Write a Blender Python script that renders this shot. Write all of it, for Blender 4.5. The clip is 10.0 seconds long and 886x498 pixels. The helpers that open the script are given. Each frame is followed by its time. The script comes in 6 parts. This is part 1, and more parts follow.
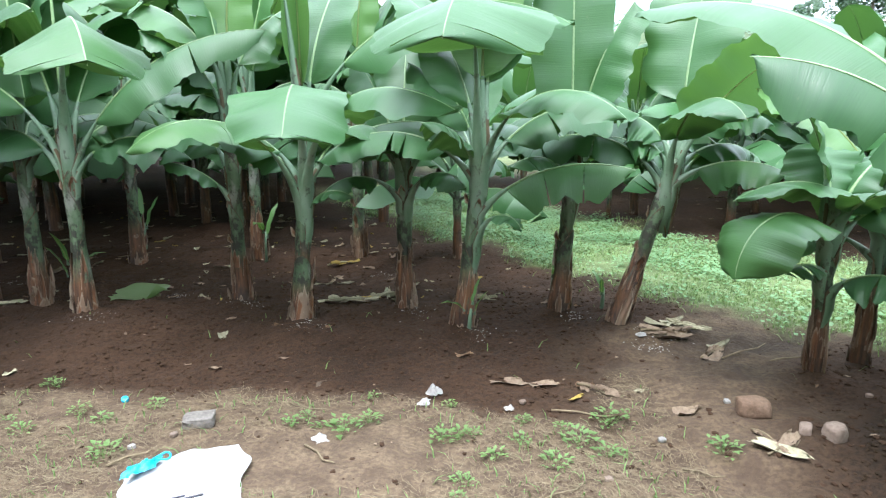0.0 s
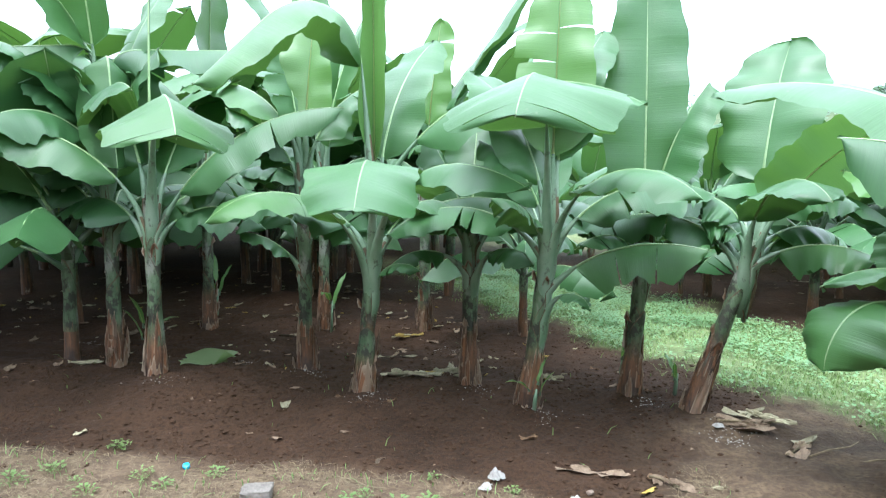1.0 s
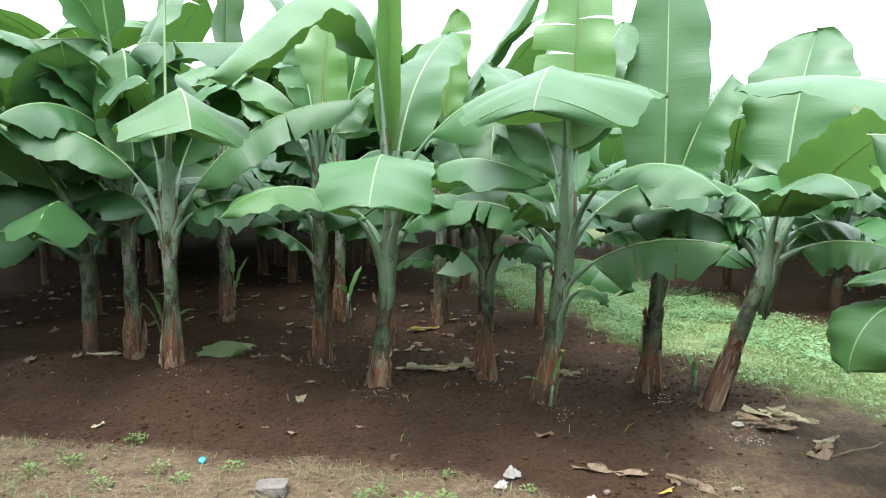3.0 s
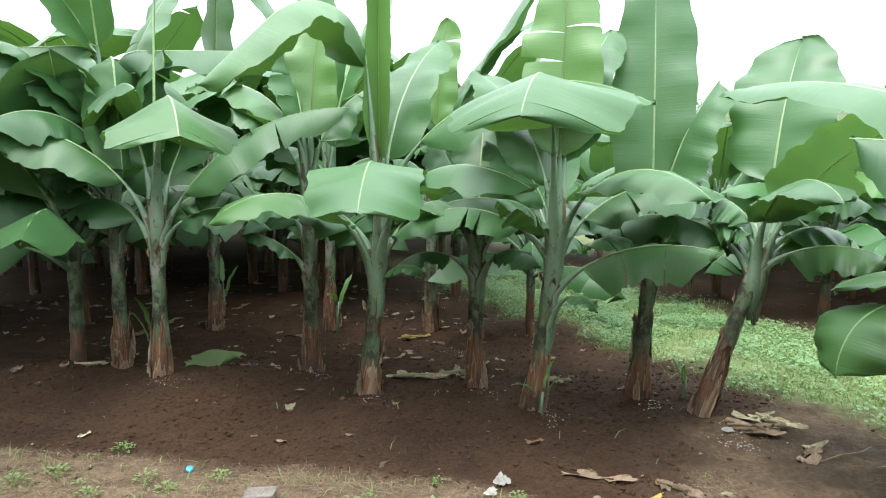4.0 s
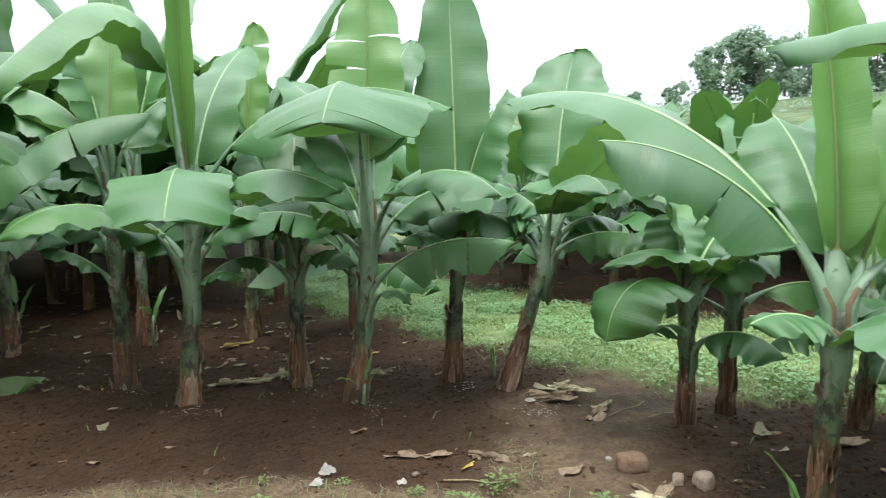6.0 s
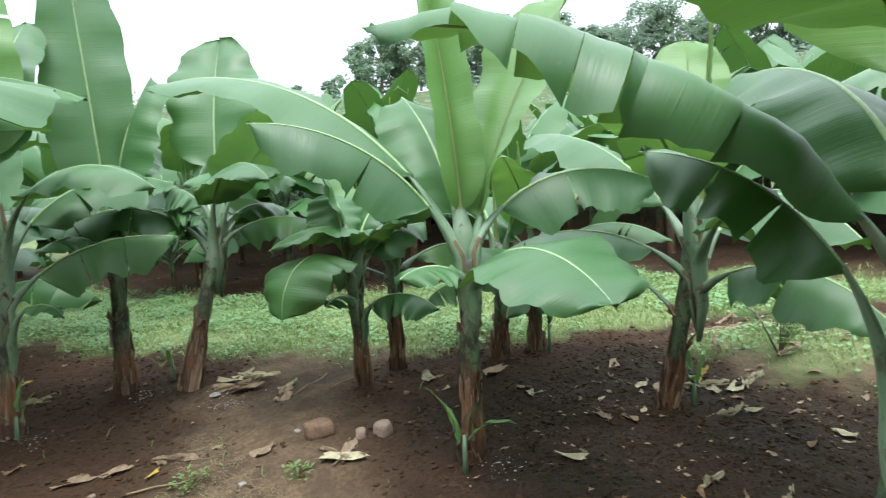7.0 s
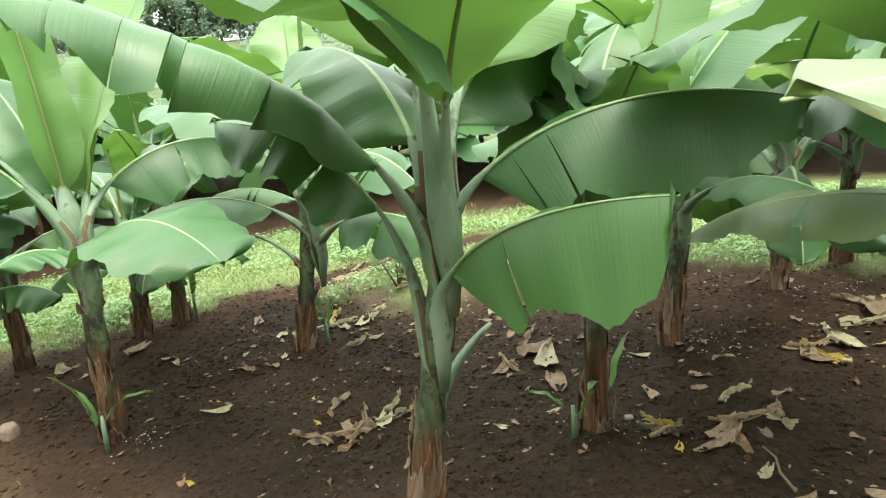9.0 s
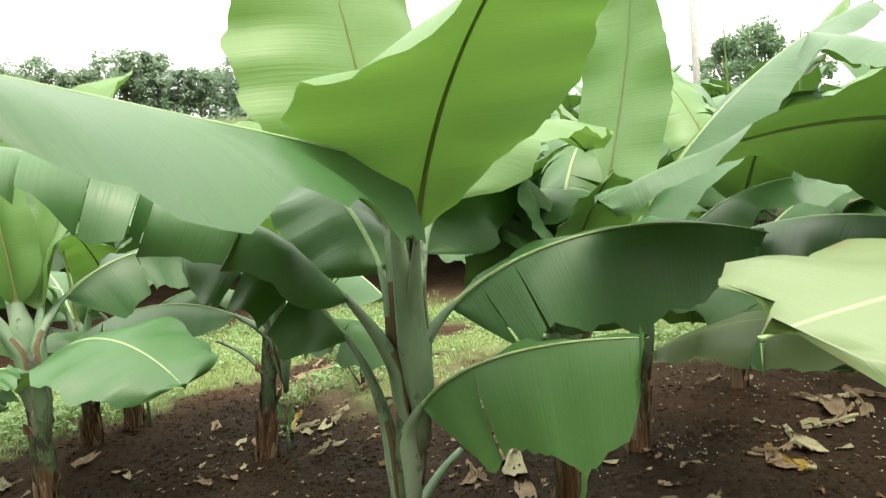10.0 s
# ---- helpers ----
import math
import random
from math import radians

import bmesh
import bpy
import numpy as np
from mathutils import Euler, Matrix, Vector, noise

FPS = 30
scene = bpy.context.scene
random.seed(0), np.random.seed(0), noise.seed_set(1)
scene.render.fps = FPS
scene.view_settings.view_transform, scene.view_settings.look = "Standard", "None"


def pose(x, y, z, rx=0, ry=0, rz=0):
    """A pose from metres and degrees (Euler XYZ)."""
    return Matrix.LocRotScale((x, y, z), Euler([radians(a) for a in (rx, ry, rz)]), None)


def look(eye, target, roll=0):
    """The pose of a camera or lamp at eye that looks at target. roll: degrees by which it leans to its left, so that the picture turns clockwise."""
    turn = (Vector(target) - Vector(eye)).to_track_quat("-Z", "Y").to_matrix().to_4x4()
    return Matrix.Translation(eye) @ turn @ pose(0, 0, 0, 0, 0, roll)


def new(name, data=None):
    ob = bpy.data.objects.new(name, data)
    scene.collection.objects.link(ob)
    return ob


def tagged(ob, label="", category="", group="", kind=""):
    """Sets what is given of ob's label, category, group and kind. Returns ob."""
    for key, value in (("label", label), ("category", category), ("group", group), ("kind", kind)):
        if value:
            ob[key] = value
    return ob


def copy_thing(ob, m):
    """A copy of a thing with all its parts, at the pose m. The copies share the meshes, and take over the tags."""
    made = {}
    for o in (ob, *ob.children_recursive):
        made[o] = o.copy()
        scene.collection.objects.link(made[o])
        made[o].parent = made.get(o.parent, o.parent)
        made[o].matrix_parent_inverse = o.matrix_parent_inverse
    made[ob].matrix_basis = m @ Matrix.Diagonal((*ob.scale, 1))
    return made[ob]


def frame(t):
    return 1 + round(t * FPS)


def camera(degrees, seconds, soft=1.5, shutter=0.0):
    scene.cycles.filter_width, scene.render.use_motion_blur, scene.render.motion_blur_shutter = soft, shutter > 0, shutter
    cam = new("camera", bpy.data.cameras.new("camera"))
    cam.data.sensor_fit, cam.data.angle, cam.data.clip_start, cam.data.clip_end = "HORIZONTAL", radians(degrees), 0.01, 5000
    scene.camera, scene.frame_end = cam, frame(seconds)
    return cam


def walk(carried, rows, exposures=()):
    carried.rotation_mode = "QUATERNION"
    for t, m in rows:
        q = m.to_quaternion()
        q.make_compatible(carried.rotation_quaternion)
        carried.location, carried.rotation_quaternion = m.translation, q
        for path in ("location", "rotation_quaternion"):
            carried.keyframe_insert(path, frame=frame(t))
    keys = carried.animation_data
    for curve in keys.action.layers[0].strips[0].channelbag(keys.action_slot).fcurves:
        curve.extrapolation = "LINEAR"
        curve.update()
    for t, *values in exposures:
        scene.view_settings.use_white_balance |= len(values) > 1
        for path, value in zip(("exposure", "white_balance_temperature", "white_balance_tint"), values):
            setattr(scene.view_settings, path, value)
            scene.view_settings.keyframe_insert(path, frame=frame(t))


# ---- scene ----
cam = camera(66.4, 10.0, 1.15, 0.15)
PATH = [
    (0, (-0.042, -0.029, 1.435), (-0.03, 1.924, 1.003), -0.4),
    (0.5, (-0.05, -0.009, 1.444), (-0.178, 1.952, 1.073), 0.2),
    (1, (-0.058, 0.006, 1.438), (-0.236, 1.986, 1.221), 0.5),
    (1.5, (-0.069, 0.037, 1.449), (-0.275, 2.024, 1.357), 0.5),
    (2, (-0.076, 0.043, 1.443), (-0.287, 2.02, 1.225), 0.7),
    (2.5, (-0.071, 0.044, 1.47), (-0.297, 2.015, 1.212), 0.5),
    (4, (-0.044, 0.045, 1.448), (-0.247, 2.023, 1.228), 0.4),
    (4.5, (-0.046, 0.009, 1.451), (-0.156, 1.992, 1.22), 0.3),
    (5, (-0.024, -0.053, 1.465), (-0.075, 1.935, 1.251), -0.1),
    (5.2, (-0.033, -0.079, 1.465), (-0.041, 1.91, 1.254), -0.1),
    (6.3, (0.052, -0.152, 1.441), (0.604, 1.756, 1.207), -2.4),
    (6.5, (0.036, -0.163, 1.431), (0.803, 1.667, 1.181), -3.4),
    (7, (0.058, -0.276, 1.396), (1.201, 1.341, 1.114), -4.7),
    (7.5, (0.036, -0.385, 1.367), (1.437, 1.006, 1.048), -5.4),
    (8, (-0.016, -0.508, 1.343), (1.539, 0.691, 0.962), -6.0),
    (8.5, (-0.011, -0.573, 1.343), (1.644, 0.459, 0.899), -6.3),
    (9, (0.005, -0.619, 1.39), (1.731, 0.275, 0.919), -6.6),
    (9.5, (0.019, -0.648, 1.464), (1.8, 0.155, 1.033), -6.5),
    (10, (0.023, -0.598, 1.543), (1.844, 0.184, 1.274), -6.2),
]
walk(cam, [(t, look(eye, target, roll)) for t, eye, target, roll in PATH],
     [(0, 0.99, 5750, 15), (1.0, 1.03, 5650, 14), (1.5, 0.94, 5650, 14), (2.2, 0.9, 5900, 14), (5.0, 0.6, 6300, 13), (6.5, 0.46, 6250, 12), (7.5, 0.4, 6150, 11), (8.5, 0.72, 6550, 10), (9.0, 0.9, 7000, 9), (9.5, 0.88, 7250, 9), (10, 0.58, 7500, 9)])

# ---- light: a bright overcast sky and a weak, wide sun ----
SUN_EL, SUN_AZ = 66.0, 215.0
world = bpy.data.worlds.new("overcast_sky")
scene.world = world
world.use_nodes = True
wn, wl = world.node_tree.nodes, world.node_tree.links
wn.clear()
sky = wn.new("ShaderNodeTexSky")
sky.sky_type = "NISHITA"
sky.sun_disc = False
sky.sun_elevation, sky.sun_rotation = radians(SUN_EL), radians(SUN_AZ)
sky.air_density, sky.dust_density = 1.0, 4.0
sky_bg = wn.new("ShaderNodeBackground")
sky_bg.inputs["Strength"].default_value = 0.06
wl.new(sky.outputs[0], sky_bg.inputs["Color"])
# cloud cover, brighter overhead than at the horizon
where = wn.new("ShaderNodeTexCoord")
split = wn.new("ShaderNodeSeparateXYZ")
wl.new(where.outputs["Generated"], split.inputs[0])
lift = wn.new("ShaderNodeMapRange")
lift.inputs["From Min"].default_value, lift.inputs["From Max"].default_value = 0.0, 1.0
lift.inputs["To Min"].default_value, lift.inputs["To Max"].default_value = 0.72, 4.0
wl.new(split.outputs[2], lift.inputs["Value"])
cloud_bg = wn.new("ShaderNodeBackground")
cloud_bg.inputs["Color"].default_value = (0.93, 0.99, 1.0, 1)
wl.new(lift.outputs[0], cloud_bg.inputs["Strength"])
both = wn.new("ShaderNodeAddShader")
wl.new(sky_bg.outputs[0], both.inputs[0])
wl.new(cloud_bg.outputs[0], both.inputs[1])
w_out = wn.new("ShaderNodeOutputWorld")
wl.new(both.outputs[0], w_out.inputs["Surface"])
sun = new("sun", bpy.data.lights.new("sun", "SUN"))
sun.data.energy, sun.data.angle, sun.data.color = 2.0, radians(25), (1.0, 0.97, 0.9)
sa, se = radians(SUN_AZ), radians(SUN_EL)
sun.matrix_world = look((20 * math.sin(sa) * math.cos(se), 20 * math.cos(sa) * math.cos(se), 20 * math.sin(se)), (0, 0, 0))


# ---- materials ----
def nodes_of(name):
    m = bpy.data.materials.new(name)
    m.use_nodes = True
    nt = m.node_tree
    nt.nodes.clear()
    out = nt.nodes.new("ShaderNodeOutputMaterial")
    b = nt.nodes.new("ShaderNodeBsdfPrincipled")
    nt.links.new(b.outputs[0], out.inputs[0])
    return m, nt, b, out


def put(nt, kind, **values):
    n = nt.nodes.new(kind)
    for k, v in values.items():
        n.inputs[k].default_value = v
    return n


def ramp(nt, source, stops):
    r = nt.nodes.new("ShaderNodeValToRGB")
    while len(r.color_ramp.elements) < len(stops):
        r.color_ramp.elements.new(0.5)
    for e, (p, c) in zip(r.color_ramp.elements, stops):
        e.position, e.color = p, (*c, 1)
    nt.links.new(source, r.inputs[0])
    return r.outputs[0]


def mixed(nt, fac, a, b, blend="MIX"):
    n = nt.nodes.new("ShaderNodeMix")
    n.data_type, n.blend_type = "RGBA", blend
    for socket, v in ((n.inputs[0], fac), (n.inputs[6], a), (n.inputs[7], b)):
        if isinstance(v, bpy.types.NodeSocket):
            nt.links.new(v, socket)
        elif isinstance(v, tuple):
            socket.default_value = (*v, 1)
        else:
            socket.default_value = v
    return n.outputs[2]


def noise_of(nt, scale, detail=4, coords="Object", rough=0.55, stretch=None):
    tc = nt.nodes.new("ShaderNodeTexCoord")
    src = tc.outputs[coords]
    if stretch:
        mp = nt.nodes.new("ShaderNodeMapping")
        mp.inputs["Scale"].default_value = stretch
        nt.links.new(src, mp.inputs[0])
        src = mp.outputs[0]
    n = put(nt, "ShaderNodeTexNoise", Scale=scale, Detail=detail, Roughness=rough)
    nt.links.new(src, n.inputs["Vector"])
    return n.outputs[0]


def bump(nt, b, height, strength, distance):
    n = put(nt, "ShaderNodeBump", Strength=strength, Distance=distance)
    nt.links.new(height, n.inputs["Height"])
    nt.links.new(n.outputs[0], b.inputs["Normal"])
    return n


def leaf_material(name, dark, light, yellow, trans=0.35, rough=0.42, brown_edge=0.0):
    m, nt, b, out = nodes_of(name)
    info = nt.nodes.new("ShaderNodeObjectInfo")
    big = noise_of(nt, 3.0, 4)
    base = mixed(nt, big, dark, light)
    tone = ramp(nt, info.outputs["Random"], [(0.0, tuple(0.55 * p + 0.45 * q for p, q in zip(dark, light))), (0.55, light), (0.86, light), (1.0, yellow)])
    col = mixed(nt, 0.5, base, tone)
    uv = nt.nodes.new("ShaderNodeUVMap")
    sep = nt.nodes.new("ShaderNodeSeparateXYZ")
    nt.links.new(uv.outputs[0], sep.inputs[0])
    # side veins run outwards from the midrib
    comb = nt.nodes.new("ShaderNodeCombineXYZ")
    nt.links.new(sep.outputs[0], comb.inputs[0])
    wave = put(nt, "ShaderNodeTexNoise", Scale=120.0, Detail=3.0)
    sq = put(nt, "ShaderNodeMapping")
    sq.inputs["Scale"].default_value = (1.0, 0.02, 1.0)
    nt.links.new(uv.outputs[0], sq.inputs[0])
    nt.links.new(sq.outputs[0], wave.inputs["Vector"])
    veins = wave.outputs[0]
    wide = put(nt, "ShaderNodeTexNoise", Scale=22.0, Detail=2.0)
    nt.links.new(sq.outputs[0], wide.inputs["Vector"])
    col = mixed(nt, ramp(nt, veins, [(0.42, (0, 0, 0)), (0.62, (0.22, 0.22, 0.22))]), col, light)
    # dusty wax bloom, spots
    spots = noise_of(nt, 38.0, 3)
    col = mixed(nt, ramp(nt, spots, [(0.66, (0, 0, 0)), (0.78, (0.35, 0.35, 0.35))]), col, (0.13, 0.16, 0.08))
    if brown_edge:
        ragged = noise_of(nt, 14.0, 4)
        ab = nt.nodes.new("ShaderNodeMath")
        ab.operation = "ABSOLUTE"
        nt.links.new(sep.outputs[1], ab.inputs[0])
        mul = nt.nodes.new("ShaderNodeMath")
        mul.operation = "MULTIPLY"
        nt.links.new(ab.outputs[0], mul.inputs[0])
        nt.links.new(ragged, mul.inputs[1])
        col = mixed(nt, ramp(nt, mul.outputs[0], [(0.16, (0, 0, 0)), (0.21, (brown_edge,) * 3)]), col, (0.2, 0.11, 0.04))
    nt.links.new(col, b.inputs["Base Color"])
    rgh = ramp(nt, big, [(0.3, (rough - 0.08,) * 3), (0.7, (rough + 0.12,) * 3)])
    nt.links.new(rgh, b.inputs["Roughness"])
    b.inputs["Specular IOR Level"].default_value = 0.5
    add = nt.nodes.new("ShaderNodeMath")
    nt.links.new(veins, add.inputs[0])
    nt.links.new(wide.outputs[0], add.inputs[1])
    bp = bump(nt, b, add.outputs[0], 0.22, 0.005)
    tr = nt.nodes.new("ShaderNodeBsdfTranslucent")
    tcol = mixed(nt, 0.6, col, (0.15, 0.31, 0.04))
    nt.links.new(tcol, tr.inputs["Color"])
    nt.links.new(bp.outputs[0], tr.inputs["Normal"])
    mx = nt.nodes.new("ShaderNodeMixShader")
    mx.inputs[0].default_value = trans
    nt.links.new(b.outputs[0], mx.inputs[1])
    nt.links.new(tr.outputs[0], mx.inputs[2])
    nt.links.new(mx.outputs[0], out.inputs[0])
    return m


LEAF = leaf_material("banana_leaf", (0.011, 0.050, 0.017), (0.043, 0.125, 0.034), (0.064, 0.152, 0.03), trans=0.17, rough=0.46)
LEAF_YOUNG = leaf_material("young_leaf", (0.06, 0.15, 0.04), (0.10, 0.20, 0.055), (0.12, 0.21, 0.04), trans=0.28)
LEAF_OLD = leaf_material("old_leaf", (0.125, 0.195, 0.085), (0.165, 0.225, 0.105), (0.20, 0.23, 0.095), trans=0.35, brown_edge=0.9)
GRASS = leaf_material("grass_blade", (0.155, 0.225, 0.08), (0.235, 0.305, 0.12), (0.31, 0.34, 0.16), trans=0.3, rough=0.7)
CLOVER = leaf_material("clover_leaf", (0.12, 0.23, 0.10), (0.18, 0.32, 0.14), (0.25, 0.36, 0.14), trans=0.3, rough=0.6)
WEED = leaf_material("weed_leaf", (0.095, 0.17, 0.05), (0.15, 0.24, 0.075), (0.2, 0.28, 0.09), trans=0.35, rough=0.6)
# far foliage, with distance haze put into its pale bluish colour
HAZED_LEAF = leaf_material("hazed_leaf", (0.1, 0.155, 0.11), (0.13, 0.2, 0.14), (0.15, 0.21, 0.115), trans=0.42, rough=0.55)


def plain(name, a, b_col, scale, rough=0.8, bump_d=0.004, stretch=None, detail=5, spec=0.3):
    m, nt, b, _ = nodes_of(name)
    n = noise_of(nt, scale, detail, stretch=stretch)
    n2 = noise_of(nt, scale * 6, 3, stretch=stretch)
    info = nt.nodes.new("ShaderNodeObjectInfo")
    col = mixed(nt, ramp(nt, n, [(0.32, (0, 0, 0)), (0.68, (1, 1, 1))]), a, b_col)
    col = mixed(nt, 0.35, col, ramp(nt, n2, [(0.3, tuple(c * 0.55 for c in a)), (0.7, tuple(min(1, c * 1.25) for c in b_col))]))
    hsv = put(nt, "ShaderNodeHueSaturation")
    nt.links.new(col, hsv.inputs["Color"])
    v = nt.nodes.new("ShaderNodeMapRange")
    v.inputs["To Min"].default_value, v.inputs["To Max"].default_value = 0.75, 1.25
    nt.links.new(info.outputs["Random"], v.inputs["Value"])
    nt.links.new(v.outputs[0], hsv.inputs["Value"])
    nt.links.new(hsv.outputs[0], b.inputs["Base Color"])
    b.inputs["Roughness"].default_value = rough
    b.inputs["Specular IOR Level"].default_value = spec
    bump(nt, b, n2, 0.6, bump_d)
    return m


RIM = plain("brown_rim", (0.06, 0.042, 0.022), (0.115, 0.085, 0.045), 16, 0.7, 0.002, (1, 1, 0.2))
RIB = plain("midrib", (0.15, 0.25, 0.09), (0.22, 0.32, 0.145), 12, 0.45, 0.001, spec=0.5)
RIB_YOUNG = leaf_material("young_midrib", (0.42, 0.47, 0.17), (0.5, 0.54, 0.24), (0.5, 0.52, 0.22), trans=0.8)
DRY = plain("dry_sheath", (0.035, 0.017, 0.009), (0.22, 0.14, 0.075), 16, 0.85, 0.004, (1, 1, 0.12))
DRY_LEAF = plain("dry_leaf", (0.11, 0.075, 0.048), (0.24, 0.18, 0.12), 20, 0.85, 0.004)
PALE_LEAF = plain("pale_leaf", (0.17, 0.155, 0.09), (0.33, 0.31, 0.2), 16, 0.8, 0.003)
YELLOW_LEAF = plain("yellow_leaf", (0.26, 0.18, 0.03), (0.36, 0.27, 0.07), 18, 0.75, 0.003)
STRAW = plain("straw", (0.115, 0.088, 0.05), (0.22, 0.175, 0.105), 30, 0.85, 0.002)
CLOD = plain("clod", (0.034, 0.0192, 0.0106), (0.07, 0.04, 0.022), 22, 0.95, 0.006, spec=0.15)
# soil clods darkened by colour to stand for shade under the canopy
SHADED_CLOD = plain("shaded_clod", (0.013, 0.0085, 0.0046), (0.04, 0.026, 0.0138), 22, 0.95, 0.006, spec=0.1)
STONE = plain("stone", (0.14, 0.1, 0.075), (0.22, 0.17, 0.13), 14, 0.85, 0.006)
RED_STONE = plain("red_stone", (0.15, 0.092, 0.055), (0.22, 0.145, 0.095), 10, 0.85, 0.008)
POLE_GREY = plain("pole_concrete", (0.26, 0.25, 0.25), (0.36, 0.35, 0.35), 3, 0.9, 0.004)
BARK = plain("bark", (0.12, 0.10, 0.08), (0.25, 0.21, 0.17), 6, 0.9, 0.02, (1, 1, 0.3))
CONCRETE = plain("concrete", (0.09, 0.08, 0.068), (0.16, 0.145, 0.125), 12, 0.9, 0.004)
WHITE_SACK = plain("woven_sack", (0.3, 0.3, 0.285), (0.44, 0.44, 0.425), 10, 0.55, 0.004)
PAPER = plain("white_scrap", (0.2, 0.19, 0.17), (0.37, 0.36, 0.33), 20, 0.8, 0.002)
BLUE = plain("blue_plastic", (0.01, 0.32, 0.55), (0.03, 0.45, 0.68), 14, 0.35, 0.001, spec=0.5)
INK = plain("ink", (0.03, 0.03, 0.04), (0.07, 0.07, 0.09), 20, 0.6, 0.0)
CAR_PAINT = plain("car_paint", (0.03, 0.06, 0.22), (0.05, 0.09, 0.3), 4, 0.25, 0.0, spec=0.6)
CAR_GLASS = plain("car_glass", (0.02, 0.025, 0.03), (0.04, 0.05, 0.06), 4, 0.1, 0.0, spec=0.6)
RUBBER = plain("rubber", (0.015, 0.015, 0.015), (0.03, 0.03, 0.03), 14, 0.8, 0.002)


def stem_material(name, sheath):
    """Pseudostem skin: streaked orange-brown and papery near the foot, waxy grey-green with dark blotches above."""
    m, nt, b, _ = nodes_of(name)
    info = nt.nodes.new("ShaderNodeObjectInfo")
    n = noise_of(nt, 8, 5, stretch=(1, 1, 0.4))
    fine = noise_of(nt, 40, 5, stretch=(1, 1, 0.08), rough=0.65)
    blot = noise_of(nt, 15, 6, stretch=(1, 1, 0.75), rough=0.68)
    flecks = noise_of(nt, 24, 4, stretch=(1, 1, 0.4))
    green = mixed(nt, ramp(nt, n, [(0.3, (0, 0, 0)), (0.7, (1, 1, 1))]), (0.03, 0.064, 0.025), (0.105, 0.158, 0.08))
    green = mixed(nt, ramp(nt, fine, [(0.45, (0, 0, 0)), (0.75, (0.45, 0.45, 0.45))]), green, (0.19, 0.255, 0.15))
    patch = noise_of(nt, 6, 4, stretch=(1, 1, 0.5))
    green = mixed(nt, ramp(nt, patch, [(0.52, (0, 0, 0)), (0.6, (0.8, 0.8, 0.8))]), green, (0.215, 0.215, 0.185))
    smooth_green = green
    green = mixed(nt, ramp(nt, blot, [(0.49, (0, 0, 0)), (0.56, (0.92, 0.92, 0.92))]), green, (0.022, 0.02, 0.013))
    green = mixed(nt, ramp(nt, flecks, [(0.63, (0, 0, 0)), (0.74, (0.6, 0.6, 0.6))]), green, (0.13, 0.075, 0.04))
    brown = mixed(nt, ramp(nt, fine, [(0.32, (0, 0, 0)), (0.66, (1, 1, 1))]), (0.02, 0.010, 0.006), (0.165, 0.075, 0.03))
    brown = mixed(nt, ramp(nt, blot, [(0.57, (0, 0, 0)), (0.65, (0.85, 0.85, 0.85))]), brown, (0.30, 0.235, 0.165))
    brown = mixed(nt, ramp(nt, n, [(0.48, (0, 0, 0)), (0.62, (0.85, 0.85, 0.85))]), brown, (0.022, 0.016, 0.012))
    tc = nt.nodes.new("ShaderNodeTexCoord")
    xyz = nt.nodes.new("ShaderNodeSeparateXYZ")
    nt.links.new(tc.outputs["Object"], xyz.inputs[0])
    # how high the withered skin reaches differs from sheath to sheath
    reach = nt.nodes.new("ShaderNodeMath")
    reach.operation = "MULTIPLY_ADD"
    nt.links.new(info.outputs["Random"], reach.inputs[0])
    reach.inputs[1].default_value = 0.3
    nt.links.new(xyz.outputs[2], reach.inputs[2])
    wavy = nt.nodes.new("ShaderNodeMath")
    wavy.operation = "MULTIPLY_ADD"
    nt.links.new(blot, wavy.inputs[0])
    wavy.inputs[1].default_value = 0.35
    nt.links.new(reach.outputs[0], wavy.inputs[2])
    fac = ramp(nt, wavy.outputs[0], [(0.6, (1, 1, 1)), (0.78, (0, 0, 0))])
    col = mixed(nt, fac, green, brown)
    if sheath is True:
        uv = nt.nodes.new("ShaderNodeUVMap")
        sep = nt.nodes.new("ShaderNodeSeparateXYZ")
        nt.links.new(uv.outputs[0], sep.inputs[0])
        add = nt.nodes.new("ShaderNodeMath")
        add.operation = "MULTIPLY_ADD"
        nt.links.new(n, add.inputs[0])
        add.inputs[1].default_value = 0.35
        nt.links.new(sep.outputs[0], add.inputs[2])
        col = mixed(nt, ramp(nt, add.outputs[0], [(0.78, (0, 0, 0)), (0.95, (0.9, 0.9, 0.9))]), col, brown)
    if sheath == "dry":
        # withered skin, bleached and papery along its torn edges
        uv = nt.nodes.new("ShaderNodeUVMap")
        sep = nt.nodes.new("ShaderNodeSeparateXYZ")
        nt.links.new(uv.outputs[0], sep.inputs[0])
        edge = nt.nodes.new("ShaderNodeMath")
        edge.operation = "MULTIPLY_ADD"
        nt.links.new(fine, edge.inputs[0])
        edge.inputs[1].default_value = 0.6
        nt.links.new(sep.outputs[0], edge.inputs[2])
        bark = mixed(nt, ramp(nt, fine, [(0.34, (0, 0, 0)), (0.64, (1, 1, 1))]), (0.03, 0.014, 0.008), (0.19, 0.085, 0.033))
        bark = mixed(nt, ramp(nt, info.outputs["Random"], [(0.45, (0, 0, 0)), (0.9, (0.7, 0.7, 0.7))]), bark, (0.21, 0.16, 0.11))
        col = mixed(nt, ramp(nt, edge.outputs[0], [(0.55, (0, 0, 0)), (0.9, (0.7, 0.7, 0.7))]), bark, (0.30, 0.24, 0.17))
